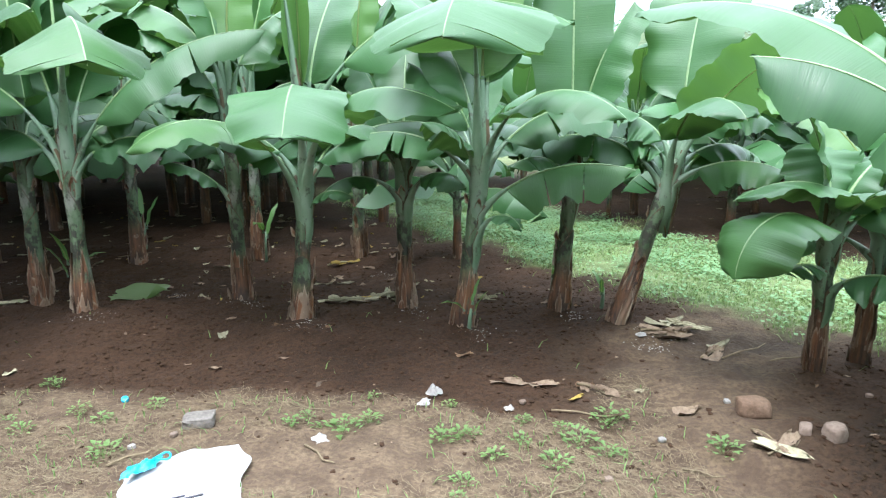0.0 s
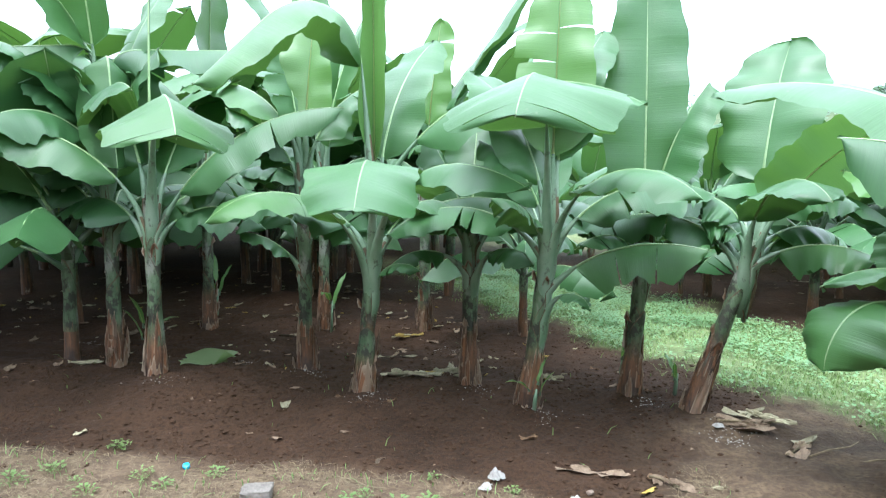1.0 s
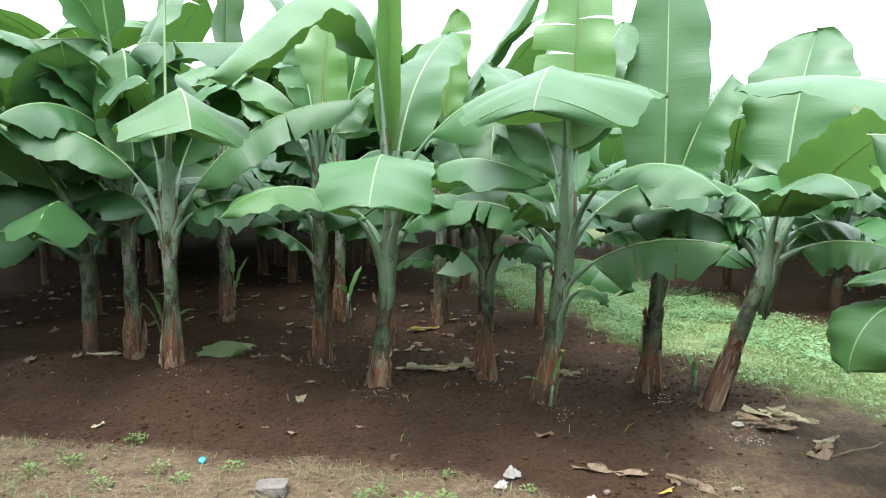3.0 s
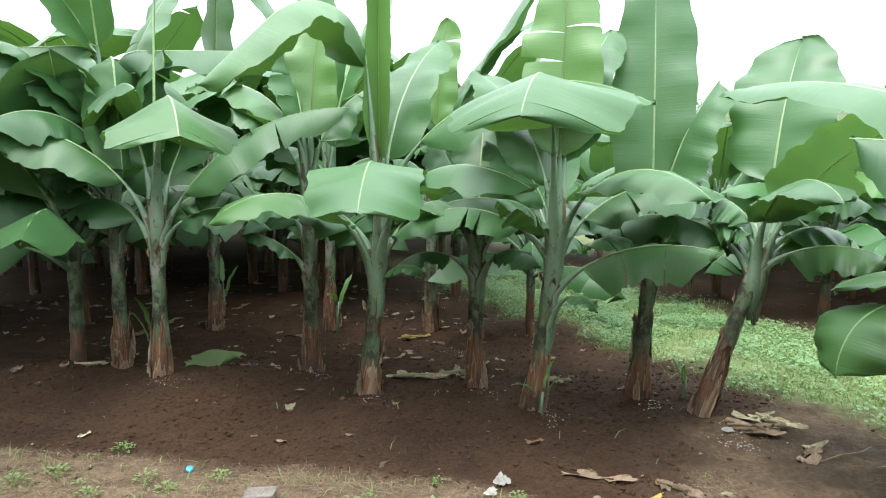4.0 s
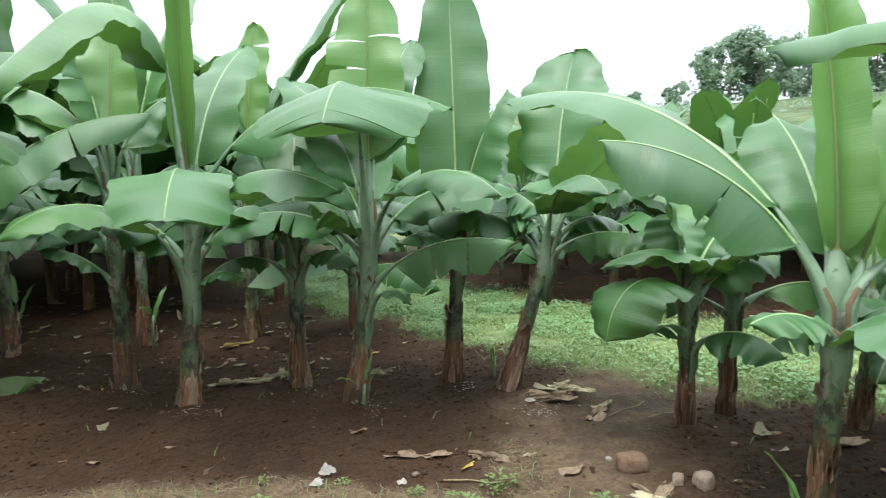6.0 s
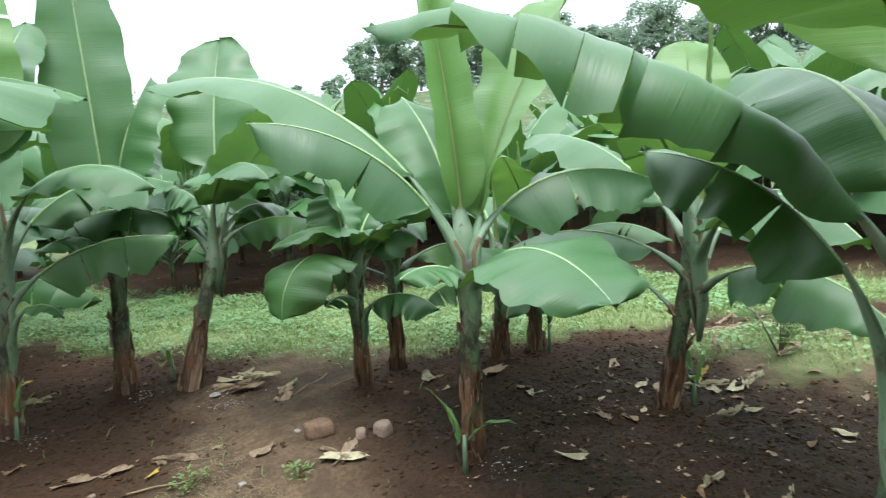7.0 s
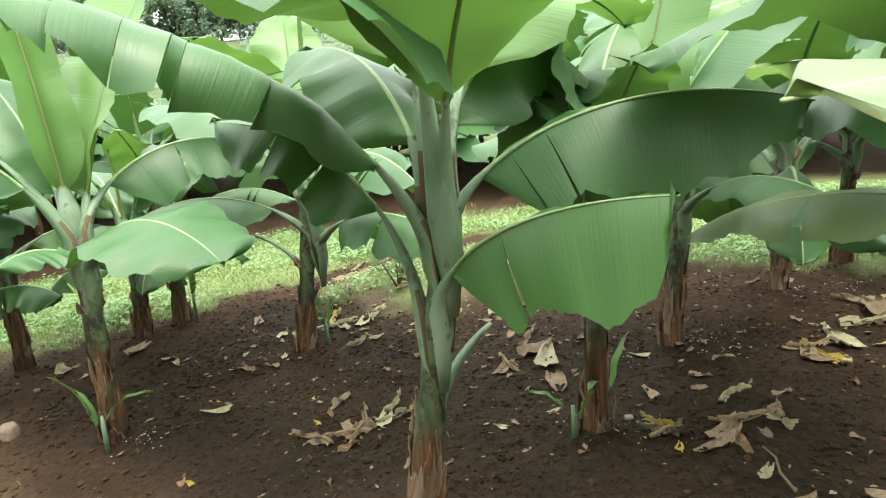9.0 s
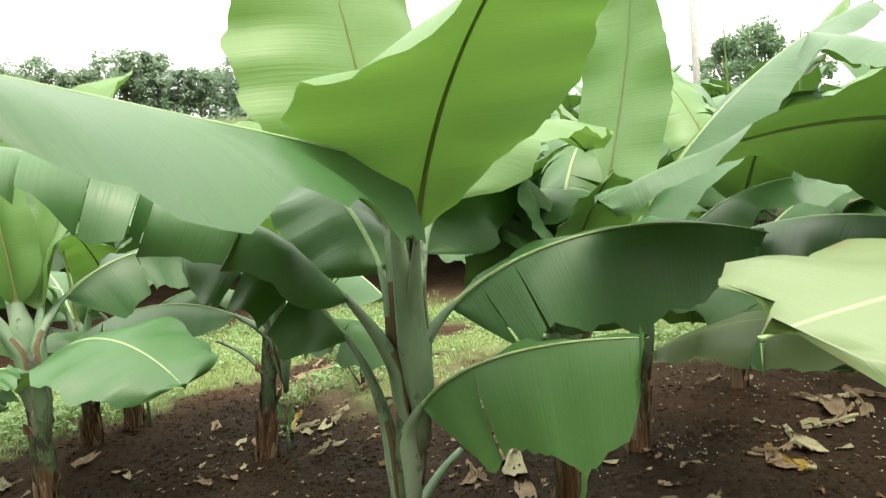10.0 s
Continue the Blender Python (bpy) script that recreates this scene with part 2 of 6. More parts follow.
    if sheath is None:
        col = mixed(nt, ramp(nt, blot, [(0.57, (0, 0, 0)), (0.64, (0.75, 0.75, 0.75))]), mixed(nt, 0.7, smooth_green, mixed(nt, ramp(nt, n, [(0.35, (0, 0, 0)), (0.65, (1, 1, 1))]), (0.105, 0.195, 0.105), (0.19, 0.28, 0.19))), (0.045, 0.04, 0.025))
    nt.links.new(col, b.inputs["Base Color"])
    b.inputs["Roughness"].default_value = 0.5 if sheath is None else 0.6
    bump(nt, b, mixed(nt, 0.5, fine, blot), 0.5 if sheath is None else 0.9, 0.004 if sheath is None else 0.016)
    return m


STEM = stem_material("dry_pseudostem", False)
SHEATH = stem_material("green_sheath", True)
PETIOLE = stem_material("petiole", None)
DRY_SHEATH = stem_material("withered_sheath", "dry")
WALL = plain("shade_wall_plaster", (0.20, 0.18, 0.15), (0.30, 0.27, 0.23), 1.5, 0.9, 0.01)
CAR_RED = plain("red_paint", (0.35, 0.03, 0.03), (0.45, 0.05, 0.05), 4, 0.3, 0.0, spec=0.6)


# ---- shapes ----
def mesh_of(name, verts, faces, material, uvs=None, smooth=True):
    me = bpy.data.meshes.new(name)
    me.from_pydata([tuple(v) for v in verts], [], faces)
    me.materials.append(material)
    if smooth:
        me.polygons.foreach_set("use_smooth", [True] * len(me.polygons))
    if uvs is not None:
        layer = me.uv_layers.new(name="UVMap")
        idx = np.zeros(len(me.loops), dtype=np.int32)
        me.loops.foreach_get("vertex_index", idx)
        layer.data.foreach_set("uv", np.asarray(uvs, dtype=np.float32)[idx].ravel())
    me.update()
    return me


def part(name, me, parent, label="", kind=""):
    ob = new(name, me)
    ob.parent = parent
    return tagged(ob, label, kind=kind)


def empty(name, m, label, category, group="", kind=""):
    ob = new(name)
    ob.empty_display_size = 0.1
    ob.matrix_world = m
    return tagged(ob, label, category, group, kind)


def tube(path, radii, sides=8, flat=None, ups=None, cap=True):
    """Vertices and faces of a tube along path; flat squeezes it along the normal."""
    verts, faces = [], []
    n = len(path)
    for i, p in enumerate(path):
        p = Vector(p)
        t = (Vector(path[min(i + 1, n - 1)]) - Vector(path[max(i - 1, 0)])).normalized()
        if ups is not None:
            s, u = Vector(ups[i][0]), Vector(ups[i][1])
        else:
            s = t.cross(Vector((0.13, 0.31, 0.94))).normalized()
            u = s.cross(t)
        for k in range(sides):
            a = 2 * math.pi * k / sides
            f = flat[i] if flat is not None else 1.0
            verts.append(p + s * (radii[i] * math.cos(a)) + u * (radii[i] * f * math.sin(a)))
        if i:
            for k in range(sides):
                a, b = (i - 1) * sides + k, (i - 1) * sides + (k + 1) % sides
                faces.append((a, b, b + sides, a + sides))
    if cap:
        faces.append(tuple(range(sides))[::-1])
        faces.append(tuple(range((n - 1) * sides, n * sides)))
    return verts, faces


def join(*pieces):
    verts, faces = [], []
    for v, f in pieces:
        k = len(verts)
        verts.extend(v)
        faces.extend(tuple(i + k for i in q) for q in f)
    return verts, faces


# ---- the banana leaf ----
def spine(z, az, length, e0, e1, sweep=0.0, bend=1.0, n=32, off=0.03, base=(0.0, 0.0), fold_at=0.0, fold=0.48):
    """The line of a leaf's midrib: it leaves the stem at height z and azimuth az (degrees from +y towards +x), rising at e0 and ending at e1 degrees."""
    a = radians(az)
    p = Vector((base[0] + off * math.sin(a), base[1] + off * math.cos(a), z))
    pts, frames = [], []
    for i in range(n + 1):
        s = i / n
        k = max(0.0, min(1.0, (s - fold_at + fold / 2) / fold))
        e = radians(e0 + (e1 - e0) * (k * k * (3 - 2 * k) if fold_at else s ** bend))
        aa = a + radians(sweep) * s
        t = Vector((math.sin(aa) * math.cos(e), math.cos(aa) * math.cos(e), math.sin(e)))
        side = Vector((math.cos(aa), -math.sin(aa), 0))
        pts.append(p.copy())
        frames.append((t, side, side.cross(t)))
        p = p + t * (length / n)
    return pts, frames


def leaf_outline(u, blunt, wedge):
    rise = min(1.0, u / wedge) ** (0.5 if wedge < 0.2 else 0.8)
    end = max(0.0, 1 - ((max(u, 0.35) - 0.35) / 0.65) ** blunt)
    return rise * end ** 0.5 * (0.9 + 0.1 * math.sin(math.pi * u))


def make_leaf(parent, z, az, length, e0, e1, width, roll=0.0, left=15.0, right=15.0, tears=0, seed=0, sweep=0.0, bend=1.0,
              petiole=0.2, blunt=3.4, twist=0.0, curl=20.0, mats=None, detail=1, base=(0.0, 0.0), slit=0.012, louver=0.0, wedge=0.12, fold_at=0.0, fold=0.48, sheath=0.26, thick=1.0, rib=1.15, cuts=(), label=""):
    """One leaf: a blade of two drooping halves, torn here and there, on a tapering midrib. left, right: how far each half hangs, in degrees."""
    rnd = random.Random(seed * 7919 + int(az) * 31 + int(z * 100))
    blade_mat, rib_mat = mats or (LEAF, RIB)
    n = 42 if detail else 14
    pts, frames = spine(z, az, length, e0, e1, sweep, bend, n, base=base, fold_at=fold_at, fold=fold)
    nv = 8 if detail else 3
    bows = curl if isinstance(curl, tuple) else (curl, curl)
    verts, faces, uvs = [], [], []
    first = max(1, round(petiole * n))
    ph = [rnd.uniform(0, 6.28) for _ in range(6)]
    # the halves rise from the midrib's groove before they droop
    channel = 10 if detail else 0
    for sgn, hang, bow in ((-1, left, bows[0]), (1, right, bows[1])):
        hang_0, hang_1 = hang if isinstance(hang, tuple) else (hang, hang)
        slits = sorted([*cuts] + [rnd.uniform(0.2, 0.93) for _ in range(tears)])
        marks = [0] + sorted({max(first + 1, min(n - 1, round(first + c * (n - first)))) for c in slits}) + [n]
        marks[0] = first
        for q in range(len(marks) - 1):
            i0, i1 = marks[q], marks[q + 1]
            if i1 <= i0:
                continue
            extra = rnd.uniform(-8, 8 + 22 * min(1, tears / 4)) if tears else 0
            tip_over = louver * rnd.choice((-1, 0.6, 1))
            shrink = rnd.uniform(0.86, 1.0) if tears else 1
            rows = []
            for i in range(i0, i1 + 1):
                u = (i - first) / (n - first)
                t, s, up = frames[i]
                ra = radians(roll + twist * u)
                s2 = s * math.cos(ra) + up * math.sin(ra)
                u2 = up * math.cos(ra) - s * math.sin(ra)
                w = width / 2 * leaf_outline(u, blunt, wedge) * shrink
                w *= 1 + 0.05 * math.sin(9 * u + ph[0] + sgn) + 0.03 * math.sin(31 * u + ph[1])
                if detail:
                    w *= 1 + rnd.uniform(-0.022, 0.015)
                gap = 0
                if slits and (i == i0 and q > 0):
                    gap = slit
                if slits and (i == i1 and q < len(marks) - 2):
                    gap = -slit
                row = []
                p, d = pts[i].copy(), 0.0
                for j in range(nv + 1):
                    v = j / nv
                    if j:
                        f = radians(hang_0 + (hang_1 - hang_0) * u - channel * (1 - v) ** 3 + extra * v + bow * (v - 0.4) + 7 * math.sin(7 * u + ph[2] + sgn * 2) * v + tip_over * ((i - i0) / (i1 - i0) - 0.5) * v)
                        p = p + (s2 * sgn * math.cos(f) - u2 * math.sin(f)) * (w / nv)
                    ripple = (0.020 * math.sin(11 * u + ph[3]) + 0.012 * math.sin(29 * u + ph[4] + sgn) + 0.012 * math.sin(5 * u + 4 * v + ph[5])) * v * min(1, width / 0.4)
                    fine = 0.004 * math.sin(90 * u + ph[5]) * v
                    along = t * (gap * v + 0.10 * w * v - 0.02 * v)
                    row.append(len(verts))
                    verts.append(p + u2 * (ripple + fine) + along)
                    uvs.append((u * length, sgn * v * width / 2))
                rows.append(row)
            for a, b in zip(rows, rows[1:]):
                for j in range(nv):
                    quad = (a[j], a[j + 1], b[j + 1], b[j])
                    faces.append(quad if sgn > 0 else quad[::-1])
    ob = part("leaf", mesh_of("leaf", verts, faces, blade_mat, uvs), parent, label)
    # petiole and midrib, starting as a sheath along the stem
    a = radians(az)
    t0, s0, u0 = frames[0]
    path, rad, flat, ups = [], [], [], []
    out = Vector((math.sin(a), math.cos(a), 0))
    if detail and sheath > 0:
        for k, (dz, o) in enumerate(((1.0, 0.004), (0.6, 0.020), (0.3, 0.032))):
            path.append(Vector((base[0], base[1], z - sheath * dz)) + out * o)
            rad.append((0.020, 0.033, 0.042)[k] * thick)
            flat.append((0.45, 0.5, 0.55)[k])
            ups.append((Vector((math.cos(a), -math.sin(a), 0)), out * -1))
    step = 1 if detail else 2
    for i in range(0, n + 1, step):
        s = i / n
        path.append(pts[i] - frames[i][2] * 0.002)
        pw = max(0.0, 1 - s / max(petiole, 0.05))
        rad.append((rib * (0.0028 + 0.0085 * (1 - s) ** 1.1) + 0.007 * pw ** 0.5 + 0.025 * pw ** 1.2) * thick)
        flat.append(0.62 + 0.1 * (1 - pw))
        ups.append((frames[i][1], frames[i][2]))
    v, f = tube(path, rad, 8 if detail else 5, flat, ups)
    me = mesh_of("midrib", v, f, rib_mat)
    if first:
        me.materials.append(PETIOLE)
        cut_off = (first + (3 if detail and sheath > 0 else 0)) * (8 if detail else 5) // step
        me.materials.append(RIM)
        rim_to, sides = cut_off * 0.42, 8 if detail else 5
        me.polygons.foreach_set("material_index", [2 if detail and k < rim_to and k % sides in (0, 3) else 1 if k < cut_off else 0 for k in range(len(me.polygons))])
    part("midrib", me, ob, "pale green petiole and midrib")
    return ob


def sheath_shell(z0, z1, az, r0, r1, height, lean, wide, material, rnd, flare=0.012, foot=0.012, ragged=0.0):
    """One wrapped leaf sheath round the stem: highest at az, its rim slanting down to both sides."""
    v, f, uv = [], [], []
    nj, ni = 11, 8
    teeth = [rnd.uniform(-ragged, ragged) for _ in range(nj + 1)]
    for i in range(ni + 1):
        s = i / ni
        for j in range(nj + 1):
            q = j / nj * 2 - 1
            top = z1 - (z1 - z0) * (0.55 * abs(q) ** 1.5 - teeth[j])
            z = z0 + (top - z0) * s
            k = z / height
            r = (r0 + (r1 - r0) * k) + 0.005 + flare * s ** 3 + foot * max(0, 1 - k * 2.8) + 0.0035 * math.sin(q * 5 + z * 19) - 0.004 * abs(q) ** 3
            a = az + q * wide
            v.append(Vector((lean[0] * k + math.sin(a) * r, lean[1] * k + math.cos(a) * r, z)))
            uv.append((max(abs(q) ** 4, s ** 7) * 0.8, s))
    for i in range(ni):
        for j in range(nj):
            a = i * (nj + 1) + j
            f.append((a, a + nj + 1, a + nj + 2, a + 1))
    return mesh_of("sheath", v, f, material, uv)


def make_stub(parent, z, az, length, e0, e1, base=(0.0, 0.0), thick=1.0):
    """The petiole that is left of a leaf that was cut off."""
    pts, frames = spine(z, az, length, e0, e1, n=10, base=base)
    rad = [(0.030 - 0.019 * (i / 10) ** 0.7) * thick for i in range(11)]
    v, f = tube(pts, rad, 8, [0.6] * 11, [(s, u) for _, s, u in frames])
    part("petiole_stub", mesh_of("petiole_stub", v, f, PETIOLE), parent, "cut pale green petiole")


def make_stem(parent, height, r0, r1, lean=(0.0, 0.0), seed=0, detail=1, foot=0.014):
    """The pseudostem: a dark core in wrapped sheaths, dry and ragged at the foot, mottled green above."""
    rnd = random.Random(seed)
    green_from = rnd.uniform(0.12, 0.38)
    n, sides = (16, 14) if detail else (8, 8)
    verts, faces = [], []
    ph = rnd.uniform(0, 6.28)
    for i in range(n + 1):
        s = i / n
        r = r0 + (r1 - r0) * s + foot * max(0, 1 - s * 2.8) + 0.003 * math.sin(s * 22 + ph)
        c = Vector((lean[0] * s, lean[1] * s, height * s - (0.04 if i == 0 else 0)))
        for k in range(sides):
            a = 2 * math.pi * k / sides
            verts.append(c + Vector((math.cos(a), math.sin(a), 0)) * (r + 0.003 * math.sin(3 * a + s * 9 + ph)))
        if i:
            for k in range(sides):
                a, b = (i - 1) * sides + k, (i - 1) * sides + (k + 1) % sides
                faces.append((a, b, b + sides, a + sides))
    faces.append(tuple(range(n * sides, (n + 1) * sides)))
    part("pseudostem", mesh_of("pseudostem", verts, faces, STEM), parent)
    az = rnd.uniform(0, 6.28)
    count = 4 if detail else 3
    for k in range(count):
        # green sheaths, one over the other up the stem
        z0 = height * (green_from - 0.05 + (0.92 - green_from) * k / count)
        z1 = min(height * 1.03, z0 + height * rnd.uniform(0.3, 0.42) * (1 if detail else 1.5))
        az += math.pi + rnd.uniform(-0.5, 0.5)
        part("sheath", sheath_shell(z0, z1, az, r0, r1, height, lean, rnd.uniform(2.2, 2.9), SHEATH, rnd, 0.006, foot), parent, "mottled green sheath with a brown rim")
    if not detail:
        return
    for k in range(4):
        # pointed scars where old leaves were cut
        a0, zc = rnd.uniform(0, 6.28), height * rnd.uniform(0.42, 0.84)
        part("leaf_scar", sheath_shell(zc - 0.08, zc + 0.02, a0, r0, r1, height, lean, rnd.uniform(0.3, 0.5), DRY_SHEATH, rnd, rnd.uniform(0.016, 0.034), foot, 0.06), parent, "brown pointed leaf scar")
    for k in range(15):
        # papery dry ends, torn and peeling off the lower stem
        a0, zc = rnd.uniform(0, 6.28), (0.02 + 0.42 * rnd.random() ** 1.3) * min(1.0, height)
        wide = rnd.uniform(0.16, 0.75)
        part("dry_sheath", sheath_shell(max(-0.05, zc - rnd.uniform(0.08, 0.2)), zc + rnd.uniform(0.02, 0.09), a0, r0, r1, height, lean, wide, DRY_SHEATH, rnd,
             rnd.uniform(0.008, 0.032) if wide < 0.45 else rnd.uniform(0.001, 0.012), foot, 0.28), parent, "brown papery dry sheath")


GREEN, YOUNG, OLD = (LEAF, RIB), (LEAF_YOUNG, RIB_YOUNG), (LEAF_OLD, RIB)


# ---- the ground: one sheet to the horizon ----
GRASS_LINE = [(-0.7, 10.6), (-0.1, 9.6), (1.0, 7.4), (2.1, 5.75), (3.3, 4.55), (4.4, 3.8), (5.4, 2.85), (5.75, 1.0), (5.7, -1.5), (5.6, -5.0), (5.5, -14.0)]
BEDS = [((-9.0, 4.5), (1.25, 4.15), 0.75), ((1.5, 2.9), (4.6, 1.6), 0.8), ((1.2, 0.3), (4.6, -1.2), 1.0)]
BARE = [(3.7, 2.75), (4.5, 2.42), (5.5, 1.7)]
FEET_OF_PLANTS = [(-2.40, 4.32), (-2.86, 4.60), (-1.45, 4.63), (-0.93, 4.12), (-0.27, 4.42), (0.10, 4.03), (0.75, 4.30), (1.07, 4.05), (1.88, 3.22), (1.79, 2.07), (1.66, 0.42), (2.27, 0.0),
                  (2.22, 3.40), (2.74, 2.98), (3.08, 3.02), (2.82, 1.77), (3.19, -0.15), (4.03, -0.60), (4.62, -0.95)]
TRACK = [(1.0, 0.5), (0.9, 2.4), (1.35, 3.4), (1.9, 4.0), (2.6, 4.3)]


def to_line(x, y, line):
    best = 1e9
    for (ax, ay), (bx, by) in zip(line, line[1:]):
        dx, dy = bx - ax, by - ay
        k = max(0.0, min(1.0, ((x - ax) * dx + (y - ay) * dy) / (dx * dx + dy * dy)))
        best = min(best, math.hypot(x - ax - k * dx, y - ay - k * dy))
    return best


def smooth(a, b, v):
    k = max(0.0, min(1.0, (v - a) / (b - a)))
    return k * k * (3 - 2 * k)


def wob(x, y, s, k=0.0):
    return noise.noise(Vector((x * s, y * s, k)))


def grass_at(x, y):
    wider = 1.3 * smooth(5.5, 6.4, x) * (1 - smooth(0.6, 2.2, y))
    bare = 1 - smooth(0.1, 0.4, to_line(x, y, BARE) + 0.2 * wob(x, y, 3, 11))
    tufts = 0.7 * (1 - smooth(0.3, 0.75, math.hypot(x - 4.15, (y - 1.85) * 0.8) + 0.5 * wob(x, y, 3.5, 14)))
    return max(tufts, 1 - smooth(0.7, 1.3, to_line(x, y, GRASS_LINE) - wider + 0.36 * wob(x, y, 1.2, 3) + 0.26 * wob(x, y, 4, 5) + 0.2 * wob(x, y, 11, 6))) * (1 - bare)


def straw_at(x, y):
    """The trodden strip in front of the bed, strewn with dry grass."""
    edge = 3.12 - 0.28 * smooth(-0.4, 0.5, x) - 0.3 * smooth(0.4, 1.2, x) + 0.12 * wob(x, y, 1.7, 8)
    path = (1 - smooth(-0.12, 0.12, y - edge)) * (1 - smooth(0.6, 1.0, x + 0.3 * wob(x, y, 1.5, 2)))
    dry = 0.9 * (1 - smooth(0.25, 0.7, math.hypot(x - 4.05, (y - 1.75) * 0.8) + 0.4 * wob(x, y, 3, 13)))
    return max(path, dry, 0.8 * (1 - smooth(0.22, 0.7, to_line(x, y, TRACK) + 0.25 * wob(x, y, 2.5, 7))))


def wet_at(x, y):
    return 0.6 * (1 - smooth(0.05, 0.4, to_line(x, y, TRACK) + 0.3 * wob(x, y, 2.2, 4))) * smooth(3.0, 3.4, y) * (1 - smooth(3.8, 4.2, y))


def wet_and_shade_at(x, y):
    """Wet track plus painted canopy shade on the beds beside it; path bed redder."""
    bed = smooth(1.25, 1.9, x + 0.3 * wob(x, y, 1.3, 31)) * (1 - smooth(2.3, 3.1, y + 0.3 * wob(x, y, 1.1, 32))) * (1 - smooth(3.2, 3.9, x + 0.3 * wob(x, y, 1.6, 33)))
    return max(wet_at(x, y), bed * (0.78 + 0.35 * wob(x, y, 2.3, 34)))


def hill(x, y):
    d = math.hypot(x, y)
    az = math.degrees(math.atan2(x, y))
    gain = 0.35 + 0.65 * (1 - smooth(45, 80, abs(az - 20)))
    return gain * (smooth(14, 90, d) * 9.0 + smooth(90, 700, d) * 30) + 0.5 * smooth(18, 60, d) * wob(x, y, 0.07, 1)


def height_at(x, y):
    h = hill(x, y)
    if abs(x) < 14 and -14 < y < 16:
        for a, b, w in BEDS:
            h += 0.05 * (1 - smooth(0.2, w, to_line(x, y, [a, b])))
        for px, py in FEET_OF_PLANTS:
            if abs(x - px) < 0.3 and abs(y - py) < 0.3:
                h += 0.03 * math.exp(-((x - px) ** 2 + (y - py) ** 2) / 0.014)
        if y > 5.2:
            h += 0.03 * math.sin(y * 4.2) * (1 - grass_at(x, y))
        h -= 0.04 * wet_at(x, y)
        bare = 1 - 0.6 * grass_at(x, y)
        h += bare * (0.03 * wob(x, y, 1.6) + 0.022 * wob(x, y, 5, 9) + 0.016 * wob(x, y, 13, 2))
        if abs(x) < 5 and -1 < y < 7:
            h += 0.010 * wob(x, y, 30, 6) * (1 - 0.6 * straw_at(x, y))
    return h


def axis(lo, hi, fine, far):
    vals = list(np.arange(lo, hi + 1e-6, fine))
    step, v = fine, hi
    while v < far:
        step *= 1.22
        v += step
        vals.append(v)
    step, v = fine, lo
    while v > -far:
        step *= 1.22
        v -= step
        vals.insert(0, v)
    return vals


def soil_material():
    m, nt, b, _ = nodes_of("soil")
    att = nt.nodes.new("ShaderNodeAttribute")
    att.attribute_name = "cover"
    sep = nt.nodes.new("ShaderNodeSeparateColor")
    nt.links.new(att.outputs["Color"], sep.inputs[0])
    big, mid, fine, grit = noise_of(nt, 0.9, 4), noise_of(nt, 7, 6), noise_of(nt, 42, 6, rough=0.65), noise_of(nt, 150, 4, rough=0.7)
    soil = mixed(nt, ramp(nt, mid, [(0.3, (0, 0, 0)), (0.7, (1, 1, 1))]), (0.019, 0.0107, 0.0058), (0.041, 0.0228, 0.012))
    soil = mixed(nt, ramp(nt, big, [(0.35, (0, 0, 0)), (0.65, (0.7, 0.7, 0.7))]), soil, (0.06, 0.033, 0.0175))
    soil = mixed(nt, ramp(nt, fine, [(0.36, (0.7, 0.7, 0.7)), (0.56, (0, 0, 0))]), soil, (0.012, 0.0072, 0.0048))
    soil = mixed(nt, ramp(nt, grit, [(0.56, (0, 0, 0)), (0.72, (0.6, 0.6, 0.6))]), soil, (0.09, 0.055, 0.035))
    straw = mixed(nt, ramp(nt, mid, [(0.35, (0, 0, 0)), (0.62, (1, 1, 1))]), (0.088, 0.062, 0.039), (0.16, 0.118, 0.072))
    straw = mixed(nt, ramp(nt, fine, [(0.42, (0.7, 0.7, 0.7)), (0.6, (0, 0, 0))]), straw, (0.07, 0.048, 0.033))
    grass = mixed(nt, ramp(nt, mid, [(0.35, (0, 0, 0)), (0.65, (1, 1, 1))]), (0.095, 0.125, 0.05), (0.165, 0.205, 0.085))
    col = mixed(nt, sep.outputs[1], soil, straw)
    col = mixed(nt, sep.outputs[0], col, grass)
    col = mixed(nt, att.outputs["Alpha"], col, mixed(nt, ramp(nt, big, [(0.35, (0, 0, 0)), (0.65, (1, 1, 1))]), (0.04, 0.065, 0.028), (0.085, 0.11, 0.05)))
    # blackish soil: the wet track, and canopy shade painted onto the beds
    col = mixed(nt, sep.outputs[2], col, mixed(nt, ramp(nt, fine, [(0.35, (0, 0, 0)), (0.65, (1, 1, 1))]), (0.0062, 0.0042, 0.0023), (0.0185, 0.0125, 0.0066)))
    nt.links.new(col, b.inputs["Base Color"])
    rg = nt.nodes.new("ShaderNodeMapRange")
    rg.inputs["To Min"].default_value, rg.inputs["To Max"].default_value = 0.95, 0.8
    nt.links.new(sep.outputs[2], rg.inputs["Value"])
    nt.links.new(rg.outputs[0], b.inputs["Roughness"])
    b.inputs["Specular IOR Level"].default_value = 0.15
    add = nt.nodes.new("ShaderNodeMath")
    add.operation = "MULTIPLY_ADD"
    nt.links.new(fine, add.inputs[0])
    add.inputs[1].default_value = 0.5
    nt.links.new(mid, add.inputs[2])
    bump(nt, b, add.outputs[0], 0.8, 0.035)
    return m


